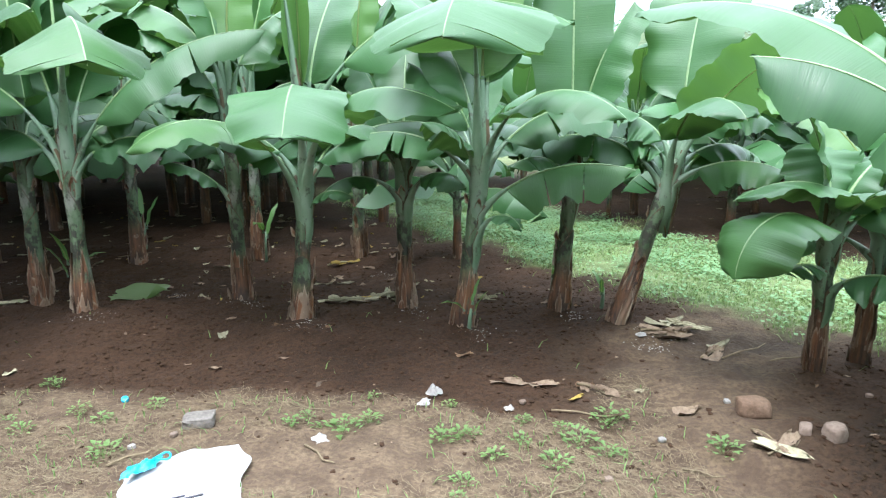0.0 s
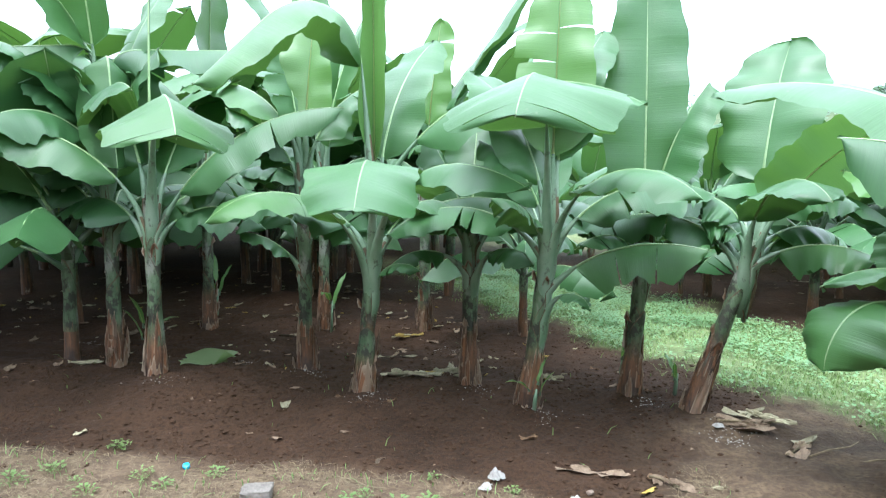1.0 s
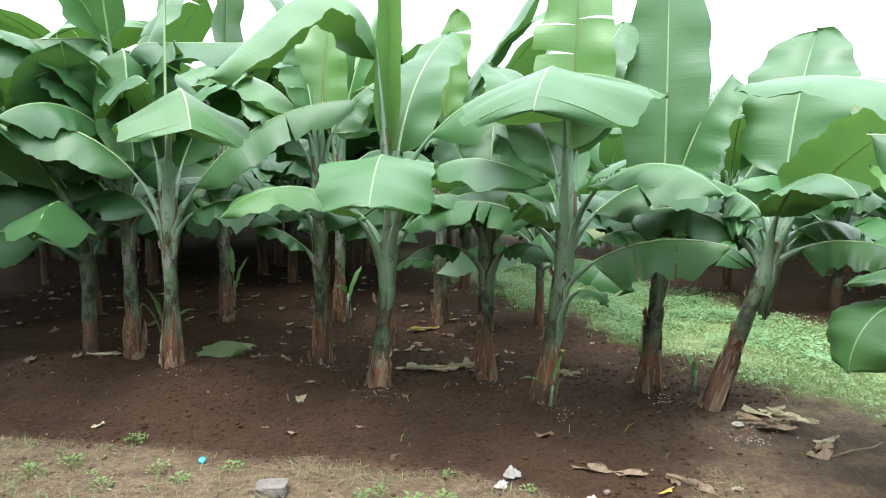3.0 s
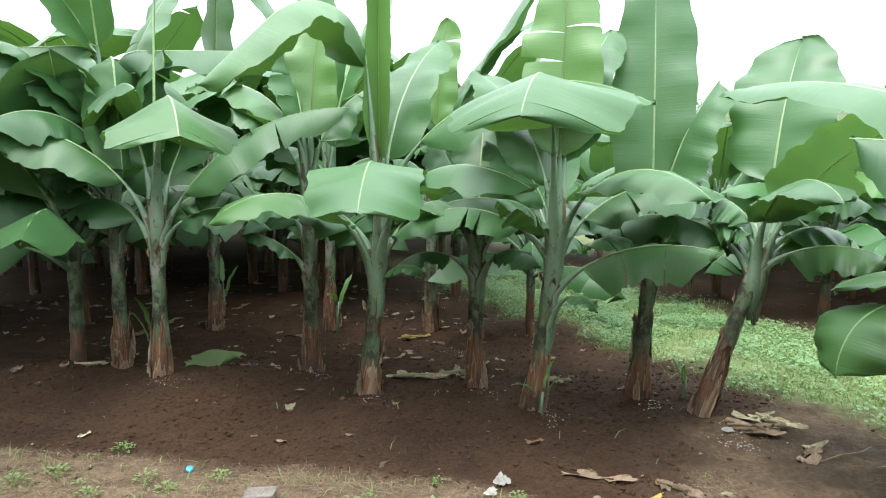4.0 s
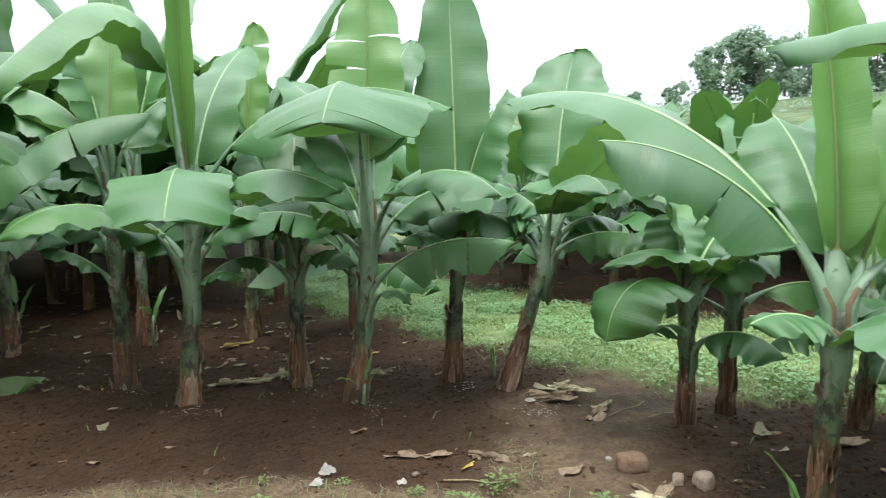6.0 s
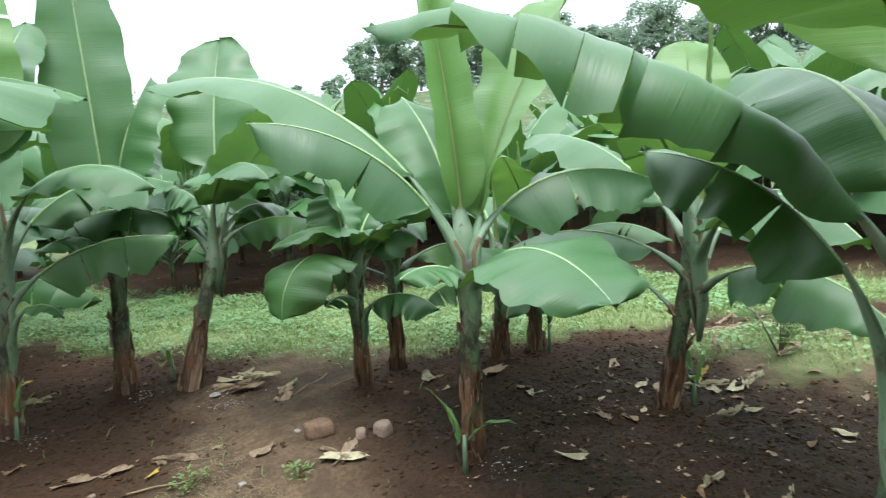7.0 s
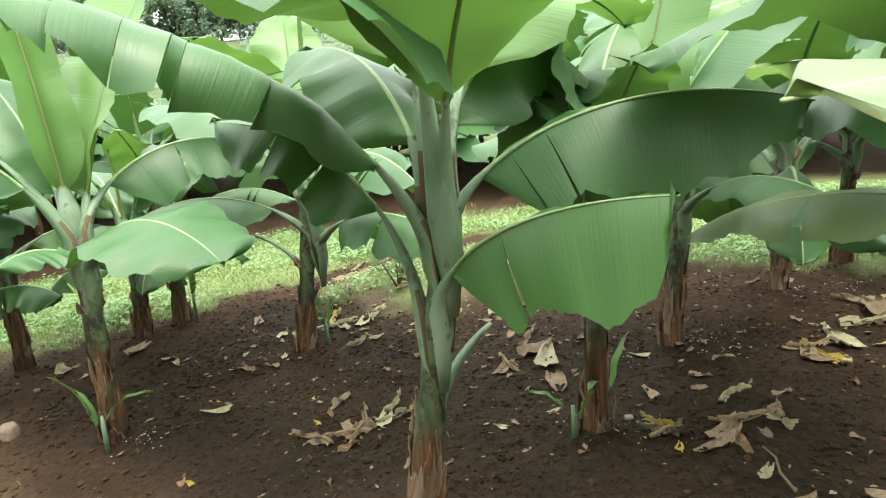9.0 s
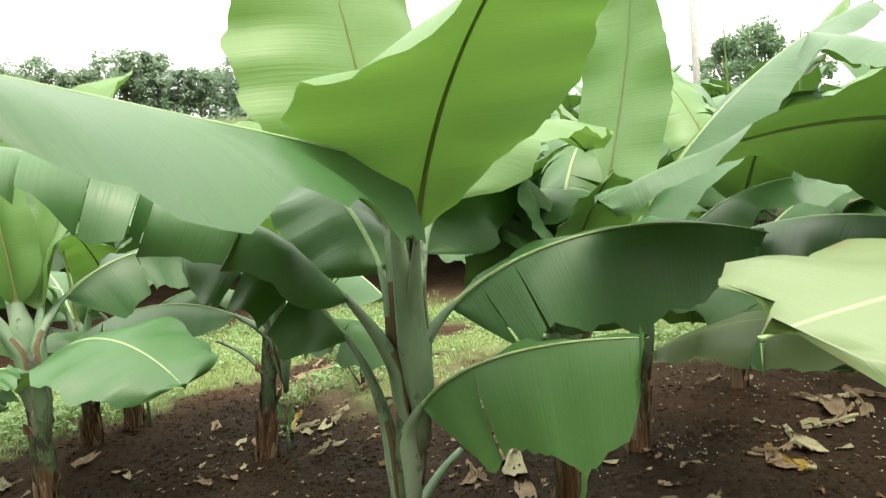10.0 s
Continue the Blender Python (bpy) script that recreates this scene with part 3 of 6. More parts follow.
def make_ground():
    xs, ys = axis(-3.6, 4.6, 0.045, 900), axis(-1.2, 6.2, 0.045, 900)
    nx = len(xs)
    verts = [(x, y, height_at(x, y)) for y in ys for x in xs]
    faces = [(j * nx + i, j * nx + i + 1, (j + 1) * nx + i + 1, (j + 1) * nx + i) for j in range(len(ys) - 1) for i in range(nx - 1)]
    me = mesh_of("ground", verts, faces, soil_material())
    layer = me.color_attributes.new("cover", "FLOAT_COLOR", "POINT")
    cover = []
    for x, y, _ in verts:
        d = math.hypot(x, y)
        right = smooth(-2.5, 0.5, x)
        far = right * smooth(11, 18, d) + (1 - right) * smooth(17, 26, d)
        g = max(grass_at(x, y) if d < 40 else 0, far * (0.85 + 0.3 * wob(x, y, 0.15)))
        cover.extend((g, straw_at(x, y) if d < 30 else 0, wet_and_shade_at(x, y) if d < 10 else 0, far * smooth(12, 28, d)))
    layer.data.foreach_set("color", cover)
    return tagged(new("ground", me), "dark brown tilled soil with grassy strips rising to fields", "ground", kind="structure")


make_ground()


def scatter_object(name, verts, faces, material, label, category):
    ob = new(name, mesh_of(name, verts, faces, material, smooth=False))
    return tagged(ob, label, category, kind="stuff")


def grass_blades(count, seed, where, low, high, width, lean=0.5):
    rnd = random.Random(seed)
    verts, faces = [], []
    tries = 0
    while len(faces) < count and tries < count * 30:
        tries += 1
        x, y = where(rnd)
        if x is None:
            continue
        z = height_at(x, y)
        a, h, w = rnd.uniform(0, 6.28), rnd.uniform(low, high), width * rnd.uniform(0.6, 1.3)
        ln = rnd.uniform(0.1, lean) * h
        dx, dy = math.cos(a), math.sin(a)
        k = len(verts)
        verts += [(x - dy * w, y + dx * w, z - 0.01), (x + dy * w, y - dx * w, z - 0.01),
                  (x + dx * ln * 0.5 + dy * w * 0.8, y + dy * ln * 0.5 - dx * w * 0.8, z + h * 0.6),
                  (x + dx * ln * 0.5 - dy * w * 0.8, y + dy * ln * 0.5 + dx * w * 0.8, z + h * 0.6),
                  (x + dx * ln * 1.4, y + dy * ln * 1.4, z + h * 0.9)]
        faces += [(k, k + 1, k + 2, k + 3), (k + 3, k + 2, k + 4)]
    return verts, faces


# ---- plain unseen walls, added behind and left of the camera to block sky light ----
def shade_wall(name, x, y, sx, sy, h):
    bm = bmesh.new()
    bmesh.ops.create_cube(bm, size=1)
    for vt in bm.verts:
        vt.co = Vector((vt.co.x * sx, vt.co.y * sy, (vt.co.z + 0.5) * h))
    bmesh.ops.bevel(bm, geom=bm.edges[:], offset=0.02, segments=2, affect="EDGES")
    me = bpy.data.meshes.new(name)
    bm.to_mesh(me)
    bm.free()
    me.materials.append(WALL)
    ob = new(name, me)
    ob.matrix_world = pose(x, y, -0.2)
    return tagged(ob, "plain dull plastered wall added out of view to block sky light", "wall", kind="structure")


shade_wall("wall_south", -1.3, -3.4, 5.0, 0.25, 4.2)
shade_wall("wall_west", -3.9, -0.2, 0.25, 7.2, 4.2)


# ---- banana plants ----
def banana_plant(x, y, h, r0=0.044, r1=0.036, lean=(0.0, 0.0), label="", group="banana plants", seed=None, foot=0.03):
    p = empty("banana_plant", pose(x, y, height_at(x, y) - 0.05), label or "young banana plant with broad arching green leaves on bare soil", "banana plant", group)
    make_stem(p, h, r0, r1, lean, int(x * 100) + int(y * 37) if seed is None else seed, 1, foot)
    return p


def random_leaves(p, h, seed, count=8, size=1.0, detail=1, base=(0, 0), upright=True):
    rnd = random.Random(seed)
    az = rnd.uniform(0, 360)
    for k in range(count):
        s = k / max(1, count - 1)
        az += 137 + rnd.uniform(-25, 25)
        e0 = 38 + 46 * s + rnd.uniform(-8, 8)
        e1 = -62 + 95 * s + rnd.uniform(-18, 14)
        length = size * (0.75 + 0.65 * math.sin(math.pi * (0.18 + 0.62 * s)) + rnd.uniform(-0.12, 0.12))
        hang = 42 - 40 * s + rnd.uniform(-8, 12)
        mats = YOUNG if s > 0.8 and detail else GREEN
        make_leaf(p, h * (0.66 + 0.36 * s), az, length, min(88, e0), e1, size * rnd.uniform(0.42, 0.58), rnd.uniform(-12, 12), hang, hang,
                  tears=rnd.choice((0, 0, 1, 2, 3)), seed=seed + k, mats=mats, detail=detail, base=base, thick=0.95)
    if upright:
        make_leaf(p, h * 1.02, az + 90, size * 1.0, 88, 84, 0.05, 0, 85, 85, mats=YOUNG, detail=detail, petiole=0.1, curl=60, base=base)


def back_leaves(p, h, seed, base=(0.0, 0.0), count=4, spread=95):
    """Limp older leaves on the far side of a crown, hanging in its shade."""
    rnd = random.Random(seed)
    for k in range(count):
        az = -spread + 2 * spread * (k + rnd.uniform(0.2, 0.8)) / count
        make_leaf(p, h * rnd.uniform(0.86, 1.0), az, rnd.uniform(0.85, 1.2), rnd.uniform(56, 74), rnd.uniform(-55, -25), rnd.uniform(0.42, 0.54), 0, rnd.uniform(25, 45), rnd.uniform(25, 45),
                  tears=rnd.choice((0, 1, 2)), seed=seed + k, petiole=0.25, base=base)


def plant_b1():
    p = banana_plant(-2.40, 4.32, 1.21, 0.046, 0.037, (0.00, 0.00))
    make_leaf(p, 1.07, 144, 1.77, 86, -57, 0.80, 0, 34, 34, blunt=14, curl=0, bend=1.16, sweep=3, petiole=0.38, cuts=(0.93,), slit=0.004)
    make_leaf(p, 1.01, -104, 1.55, 75, -22, 0.52, 0, 48, 30, petiole=0.26)
    make_leaf(p, 0.98, 82, 1.62, 66, -2, 0.52, 0, 30, 55, bend=1.12, petiole=0.22, tears=1)
    make_leaf(p, 1.26, -16, 1.72, 88, 79, 0.07, 0, 85, 85, petiole=0.1, curl=60)
    make_leaf(p, 1.13, -50, 1.52, 75, 24, 0.50, 0, 25, 30, petiole=0.24, sweep=-7, tears=2)
    make_leaf(p, 1.11, 15, 1.33, 74, 31, 0.50, 0, 20, 20, petiole=0.24, tears=1)
    make_leaf(p, 0.94, 60, 0.61, 88, -9, 0.35, 0, 50, 50, petiole=0.28, sweep=5, tears=2)
    back_leaves(p, 1.05, 345, (0, 0))


plant_b1()


def plant_b1b():
    p = banana_plant(-2.86, 4.60, 1.21, 0.046, 0.037, (0.00, 0.00))
    make_leaf(p, 1.47, -118, 1.33, 91, -1, 0.50, 0, 25, 25, petiole=0.29, sweep=6)
    make_leaf(p, 1.47, -103, 0.96, 90, 11, 0.60, 0, 32, 32, tears=1, slit=0.004, petiole=0.33, sweep=-14)
    make_leaf(p, 1.43, -168, 0.77, 89, 50, 0.55, 0, 30, 30, petiole=0.36, sweep=5, tears=2)
    make_leaf(p, 1.43, 88, 0.97, 89, 42, 0.45, 0, 40, 50, petiole=0.32, sweep=4, tears=1)
    make_leaf(p, 1.30, -132, 0.73, 88, -18, 0.50, 0, 30, 30, petiole=0.34, sweep=4)
    make_leaf(p, 1.47, 28, 1.51, 88, 49, 0.45, 0, 5, 5, petiole=0.27, tears=1)
    make_leaf(p, 1.16, -84, 1.08, 63, -52, 0.40, 0, 40, 40, petiole=0.27)
    make_leaf(p, 1.45, 150, 1.15, 86, -30, 0.52, 0, 62, 40, petiole=0.3, sweep=-20)
    make_leaf(p, 1.40, -150, 1.05, 84, -45, 0.50, 0, 50, 50, petiole=0.3)
    make_leaf(p, 1.45, -118, 2.00, 89, -6, 0.56, 0, (62, 50), 10, fold_at=0.40, fold=0.16, petiole=0.42)
    make_leaf(p, 1.45, -165, 2.00, 89, 76, 0.52, 0, 14, 14, petiole=0.44)
    make_leaf(p, 1.45, -112, 1.90, 89, 52, 0.50, 0, 20, 20, fold_at=0.44, petiole=0.44, tears=2)
    make_leaf(p, 1.42, 140, 1.70, 89, -76, 0.52, 0, 46, 40, fold_at=0.48, fold=0.2, petiole=0.44)
    make_leaf(p, 1.45, 62, 1.70, 89, 4, 0.50, 0, 30, 46, fold_at=0.46, fold=0.2, petiole=0.44)
    back_leaves(p, 1.10, 346, (0, 0))


plant_b1b()


def plant_b2():
    p = banana_plant(-1.45, 4.63, 1.17, 0.046, 0.037, (0.00, 0.00))
    make_leaf(p, 1.42, -52, 0.99, 88, 62, 0.42, 0, -5, -10, petiole=0.32, tears=2)
    make_leaf(p, 1.42, 4, 1.28, 88, 66, 0.40, 0, -15, -15, mats=YOUNG, petiole=0.28)
    make_leaf(p, 1.41, -82, 1.30, 89, -24, 0.55, 0, 20, 25, petiole=0.28)
    make_leaf(p, 0.76, -105, 0.54, 61, 1, 0.30, 0, 20, 20, petiole=0.25)
    make_leaf(p, 1.37, 52, 0.99, 88, 14, 0.40, 0, 30, 30, petiole=0.31, tears=2)
    make_leaf(p, 1.26, -109, 0.83, 88, 13, 0.40, 0, 40, 40, petiole=0.31)
    make_leaf(p, 1.27, -65, 0.79, 88, -39, 0.40, 0, 30, 30, petiole=0.33)
    back_leaves(p, 1.05, 352, (0, 0))


plant_b2()


def plant_b3():
    p = banana_plant(-0.93, 4.12, 1.09, 0.046, 0.037, (0.08, 0.00))
    make_leaf(p, 0.77, 166, 1.66, 84, -56, 0.58, 0, 20, 20, blunt=14, curl=0, bend=1.16, petiole=0.42, sweep=12, base=(0.06, 0.00), cuts=(0.95,), slit=0.004)
    make_leaf(p, 1.27, -15, 1.87, 88, 78, 0.34, 8, -55, -55, mats=YOUNG, curl=-40, petiole=0.12, base=(0.08, 0.00))
    make_leaf(p, 1.46, -121, 1.95, 85, -45, 0.68, 0, 28, 30, blunt=5, fold_at=0.5, petiole=0.3, base=(0.08, 0.0))
    make_leaf(p, 1.24, 102, 1.89, 68, -31, 0.55, 0, 10, 48, tears=1, curl=30, petiole=0.23, sweep=-11, base=(0.08, 0.00))
    make_leaf(p, 0.80, 150, 1.75, 80, -27, 0.40, 0, 12, 32, bend=0.78, petiole=0.34, sweep=-18, base=(0.06, 0.00))
    make_leaf(p, 0.77, -136, 1.32, 74, -46, 0.46, 0, 22, 12, bend=1.17, petiole=0.3, base=(0.06, 0.00), cuts=(0.4,), slit=0.004)
    make_leaf(p, 0.86, -58, 0.60, 68, -20, 0.35, 0, 30, 30, petiole=0.26, base=(0.06, 0.00), tears=1)
    make_leaf(p, 0.68, 106, 0.43, 88, -42, 0.22, 0, 25, 25, petiole=0.24, base=(0.05, 0.00), tears=1)
    make_leaf(p, 1.18, 22, 1.42, 87, 27, 0.45, 0, 5, 5, petiole=0.25, base=(0.08, 0.00))
    back_leaves(p, 0.95, 359, (0.07, 0))


plant_b3()


def plant_b4():
    p = banana_plant(-0.27, 4.42, 1.05, 0.046, 0.037, (0.00, 0.00))
    make_leaf(p, 0.89, -138, 0.76, 87, -40, 0.44, 0, 30, 30, bend=1.19, petiole=0.29, sweep=-3)
    make_leaf(p, 0.74, 126, 0.61, 69, -60, 0.30, 0, 25, 34, bend=1.27, petiole=0.38)
    make_leaf(p, 1.00, 3, 0.96, 88, 41, 0.45, 0, 10, 10, petiole=0.25, tears=1)
    make_leaf(p, 1.00, -60, 0.75, 79, 50, 0.40, 0, 20, 20, petiole=0.27, tears=1)
    make_leaf(p, 0.97, 45, 0.73, 88, 12, 0.45, 0, 30, 30, petiole=0.27)
    make_leaf(p, 0.77, -115, 0.63, 55, -53, 0.30, 0, 30, 30, bend=1.13, petiole=0.35)
    back_leaves(p, 1.00, 366, (0, 0))


plant_b4()


def plant_b5():
    p = banana_plant(0.10, 4.03, 1.05, 0.046, 0.037, (0.11, 0.00))
    make_leaf(p, 1.21, 15, 1.41, 88, 80, 0.50, -5, -12, -12, mats=YOUNG, petiole=0.25, base=(0.11, 0.00), tears=2)
    make_leaf(p, 0.83, 182, 2.05, 89, -54, 0.86, 0, 24, 26, blunt=12, curl=0, bend=1.38, petiole=0.45, sweep=12, base=(0.09, 0.00), cuts=(0.9,), slit=0.006)
    make_leaf(p, 0.94, 137, 1.27, 82, -43, 0.46, 0, 20, 26, petiole=0.34, base=(0.10, 0.00))
    make_leaf(p, 0.73, 109, 1.00, 54, -15, 0.44, 0, 12, 66, bend=0.88, cuts=(0.3, 0.62), slit=0.006, petiole=0.25, base=(0.08, 0.00))
    make_leaf(p, 0.55, 121, 0.45, 74, -85, 0.20, 0, 15, 15, bend=1.6, petiole=0.5, base=(0.06, 0.00))
    make_leaf(p, 1.03, -69, 0.78, 88, 20, 0.45, 0, 30, 30, petiole=0.28, sweep=-5, base=(0.11, 0.00))
    make_leaf(p, 1.09, -40, 1.29, 83, 23, 0.50, 0, 5, 5, petiole=0.24, base=(0.11, 0.00))
    make_leaf(p, 1.20, 35, 1.32, 88, 37, 0.40, 0, 5, 5, petiole=0.25, base=(0.11, 0.00))
    make_leaf(p, 0.92, -132, 0.63, 88, -8, 0.35, 0, 30, 30, petiole=0.28, base=(0.10, 0.00), tears=2)
    back_leaves(p, 0.95, 373, (0.1, 0))


plant_b5()


def plant_b6():
    p = banana_plant(0.75, 4.30, 1.00, 0.046, 0.037, (0.07, 0.00))
    make_leaf(p, 0.85, 3, 1.91, 88, 76, 0.52, 0, -6, -6, blunt=3.4, petiole=0.2, base=(0.06, 0.00))
    make_leaf(p, 1.00, 79, 1.06, 89, 52, 0.45, 0, 30, 35, petiole=0.24, base=(0.07, 0.00))
    make_leaf(p, 0.84, 80, 0.69, 68, -43, 0.38, 0, 30, 35, petiole=0.25, base=(0.06, 0.00))
    make_leaf(p, 0.88, -127, 0.59, 56, -35, 0.35, 0, 30, 30, petiole=0.27, base=(0.06, 0.00), tears=2)
    make_leaf(p, 0.94, 33, 1.00, 85, 2, 0.45, 0, 20, 20, petiole=0.24, sweep=7, base=(0.07, 0.00), tears=2)
    make_leaf(p, 0.90, -64, 0.68, 67, -5, 0.40, 0, 30, 30, petiole=0.26, sweep=8, base=(0.06, 0.00))
    back_leaves(p, 0.92, 380, (0.06, 0))


plant_b6()


def plant_b7():
    p = banana_plant(1.07, 4.05, 1.05, 0.046, 0.037, (0.34, 0.05))
    make_leaf(p, 1.10, 36, 1.28, 88, 48, 0.60, 0, -8, -8, blunt=3, petiole=0.24, base=(0.34, 0.05))
    make_leaf(p, 0.92, 115, 1.02, 76, 26, 0.50, 56, 4, 4, mats=YOUNG, petiole=0.3, base=(0.29, 0.04))
    make_leaf(p, 0.85, 172, 1.10, 89, -48, 0.46, 0, 22, 26, bend=1.3, petiole=0.34, sweep=-6, base=(0.27, 0.04))
    make_leaf(p, 1.02, -67, 0.46, 83, 6, 0.40, 0, 30, 30, petiole=0.35, sweep=-5, base=(0.33, 0.05))
    make_leaf(p, 0.96, 69, 0.67, 52, -38, 0.40, 0, 35, 35, petiole=0.28, sweep=7, base=(0.31, 0.05), tears=2)
    make_leaf(p, 1.03, 94, 0.73, 88, -48, 0.45, 0, 25, 30, petiole=0.29, sweep=5, base=(0.33, 0.05))
    make_leaf(p, 0.97, -79, 0.37, 83, -20, 0.40, 0, 30, 30, petiole=0.38, base=(0.32, 0.05), tears=1)
    make_leaf(p, 0.89, 115, 0.69, 45, -31, 0.45, 0, 40, 40, petiole=0.26, base=(0.29, 0.04))
    back_leaves(p, 0.95, 387, (0.3, 0.04))


plant_b7()


def plant_c1():
    p = banana_plant(1.88, 3.22, 0.92, 0.034, 0.030, (0.00, 0.00), foot=0.014)
    make_leaf(p, 0.70, -115, 0.83, 53, -95, 0.50, 0, 14, 14, blunt=5, bend=1.21, petiole=0.22)
    make_leaf(p, 0.86, -53, 0.80, 89, 42, 0.44, 0, -12, 8, petiole=0.2)
    make_leaf(p, 0.79, 164, 0.49, 57, -3, 0.32, 0, 5, 5, petiole=0.26, tears=1)
    make_leaf(p, 0.81, 9, 0.51, 88, 11, 0.40, 0, 10, 10, petiole=0.27)
    make_leaf(p, 0.44, 140, 0.56, 63, -52, 0.34, 0, 30, 40, bend=0.9, cuts=(0.35,))
    make_leaf(p, 0.70, 89, 0.60, 57, -9, 0.36, 0, 25, 35, petiole=0.23)
    make_leaf(p, 0.81, 74, 0.56, 73, 13, 0.40, 0, 15, 15, petiole=0.26)
    make_leaf(p, 0.56, -104, 0.23, 40, -45, 0.25, 0, 25, 25, tears=2)


plant_c1()


def plant_c3():
    p = banana_plant(1.79, 2.07, 0.96, 0.041, 0.034, (0.02, -0.04), foot=0.018)
    make_leaf(p, 1.05, 24, 1.30, 85, 56, 0.30, 0, -48, -48, mats=YOUNG, petiole=0.1, rib=1.9, base=(0.02, -0.04))
    make_leaf(p, 0.95, 93, 1.40, 76, 44, 0.50, 0, -24, -24, bend=0.88, mats=YOUNG, petiole=0.14, rib=1.5, base=(0.02, -0.04))
    make_leaf(p, 0.98, -38, 1.92, 68, -12, 0.44, 0, (40, 16), 10, petiole=0.21, sweep=4, base=(0.02, -0.04))
    make_leaf(p, 0.97, -65, 1.10, 68, 0, 0.48, 0, 62, 14, bend=1.16, petiole=0.24, base=(0.02, -0.04), tears=1)
    make_leaf(p, 0.84, -174, 0.97, 47, -44, 0.60, 0, 5, 14, blunt=5, petiole=0.23, base=(0.02, -0.04))
    make_leaf(p, 0.84, 124, 0.74, 30, -55, 0.36, 0, 30, 30, petiole=0.24, base=(0.02, -0.04))
    make_leaf(p, 0.98, 116, 1.02, 68, -32, 0.46, 0, 10, 58, bend=0.83, petiole=0.25, sweep=4, base=(0.02, -0.04), cuts=(0.4,))
    make_leaf(p, 0.95, 11, 0.94, 81, 30, 0.45, 0, 15, 15, petiole=0.25, sweep=-4, base=(0.02, -0.04))
    make_leaf(p, 0.87, -98, 0.38, 46, -26, 0.32, 0, 20, 20, petiole=0.32, sweep=3, base=(0.02, -0.04))


plant_c3()


def plant_dx():
    p = banana_plant(1.66, 0.42, 0.88, 0.050, 0.024, (-0.02, -0.18), foot=0.014)
    make_leaf(p, 0.94, -42, 1.40, 74, 0, 0.50, 0, (22, 6), 10, bend=0.74, sweep=-8, cuts=(0.3, 0.5, 0.6, 0.72, 0.82), tears=1, curl=(115, 20), slit=0.002, louver=34, seed=4, thick=0.92, base=(-0.02, -0.18))
    make_leaf(p, 0.66, -19, 0.95, 89, 2, 0.36, 0, (26, 50), 16, bend=1.22, cuts=(0.35, 0.62), petiole=0.42, thick=0.92, base=(-0.01, -0.13))
    make_leaf(p, 1.00, -98, 1.74, 88, 6, 0.52, 0, (54, 32), 4, fold_at=0.275, fold=0.13, blunt=5, curl=(12, 5), petiole=0.29, wedge=0.14, thick=0.92, base=(-0.02, -0.21))
    make_leaf(p, 0.97, -142, 1.17, 88, 23, 0.80, 0, 0, (-5, 34), mats=YOUNG, curl=(-10, 0), bend=0.94, wedge=0.45, petiole=0.3, thick=0.92, base=(-0.02, -0.2))
    make_leaf(p, 1.08, 28, 1.15, 89, 70, 0.66, 0, 4, 4, mats=YOUNG, petiole=0.3, wedge=0.16, thick=0.92, base=(-0.02, -0.2))
    make_leaf(p, 0.94, 158, 1.15, 86, -19, 0.5, 0, 10, 66, bend=0.46, sweep=-7, cuts=(0.1, 0.2), slit=0.004, curl=14, blunt=6, petiole=0.2, thick=0.92, base=(-0.02, -0.18))
    make_leaf(p, 0.73, 206, 0.82, 86, -2, 0.5, 0, 15, 74, bend=0.45, sweep=-33, cuts=(0.32,), slit=0.004, blunt=14, curl=8, petiole=0.2, wedge=0.22, thick=0.92, base=(-0.02, -0.14))
    make_leaf(p, 0.86, 107, 1.36, 89, -66, 0.44, 0, 40, 46, bend=1.27, sweep=-9, petiole=0.3, thick=0.92, base=(-0.02, -0.17))
    make_leaf(p, 1.05, 113, 1.22, 88, -40, 0.56, 0, -6, 8, mats=YOUNG, petiole=0.3, thick=0.92, base=(-0.02, -0.2))
    make_leaf(p, 1.03, 31, 0.86, 85, -10, 0.45, 0, 25, 25, petiole=0.25, sweep=-8, thick=0.92, base=(-0.02, -0.18))
    make_stub(p, 0.34, 128, 0.36, 72, 22, (0.0, -0.06), 1.2)


plant_dx()


def plant_d1():
    p = banana_plant(2.27, 0.00, 0.92, 0.036, 0.031, (0.02, -0.05), foot=0.012)
    make_leaf(p, 0.76, 110, 1.48, 56, 84, 0.46, 0, -5, -5, mats=YOUNG, bend=1.4, sweep=15, petiole=0.22, base=(0.02, -0.04))
    make_leaf(p, 0.74, -74, 0.62, 88, 36, 0.50, 0, 25, 25, petiole=0.23, base=(0.02, -0.04), tears=2)
    make_leaf(p, 0.81, -150, 0.66, 88, 47, 0.42, 0, 10, 15, mats=YOUNG, petiole=0.24, base=(0.02, -0.04))
    make_leaf(p, 0.81, 86, 1.09, 89, 7, 0.50, 0, 30, 30, tears=9, petiole=0.22, sweep=15, base=(0.02, -0.04))
    make_leaf(p, 0.78, 31, 0.89, 88, 27, 0.45, 0, 25, 25, petiole=0.22, base=(0.02, -0.04), tears=1)
    make_leaf(p, 0.71, 134, 0.73, 88, -5, 0.42, 0, 40, 40, petiole=0.22, sweep=5, base=(0.02, -0.04), tears=2)
    make_leaf(p, 0.81, -52, 0.78, 88, 74, 0.55, 0, 30, 30, petiole=0.23, base=(0.02, -0.04))
    make_leaf(p, 0.74, 143, 1.88, 61, 13, 0.44, 0, 30, 12, bend=1.26, sweep=-3, petiole=0.22, base=(0.02, -0.04))


plant_d1()


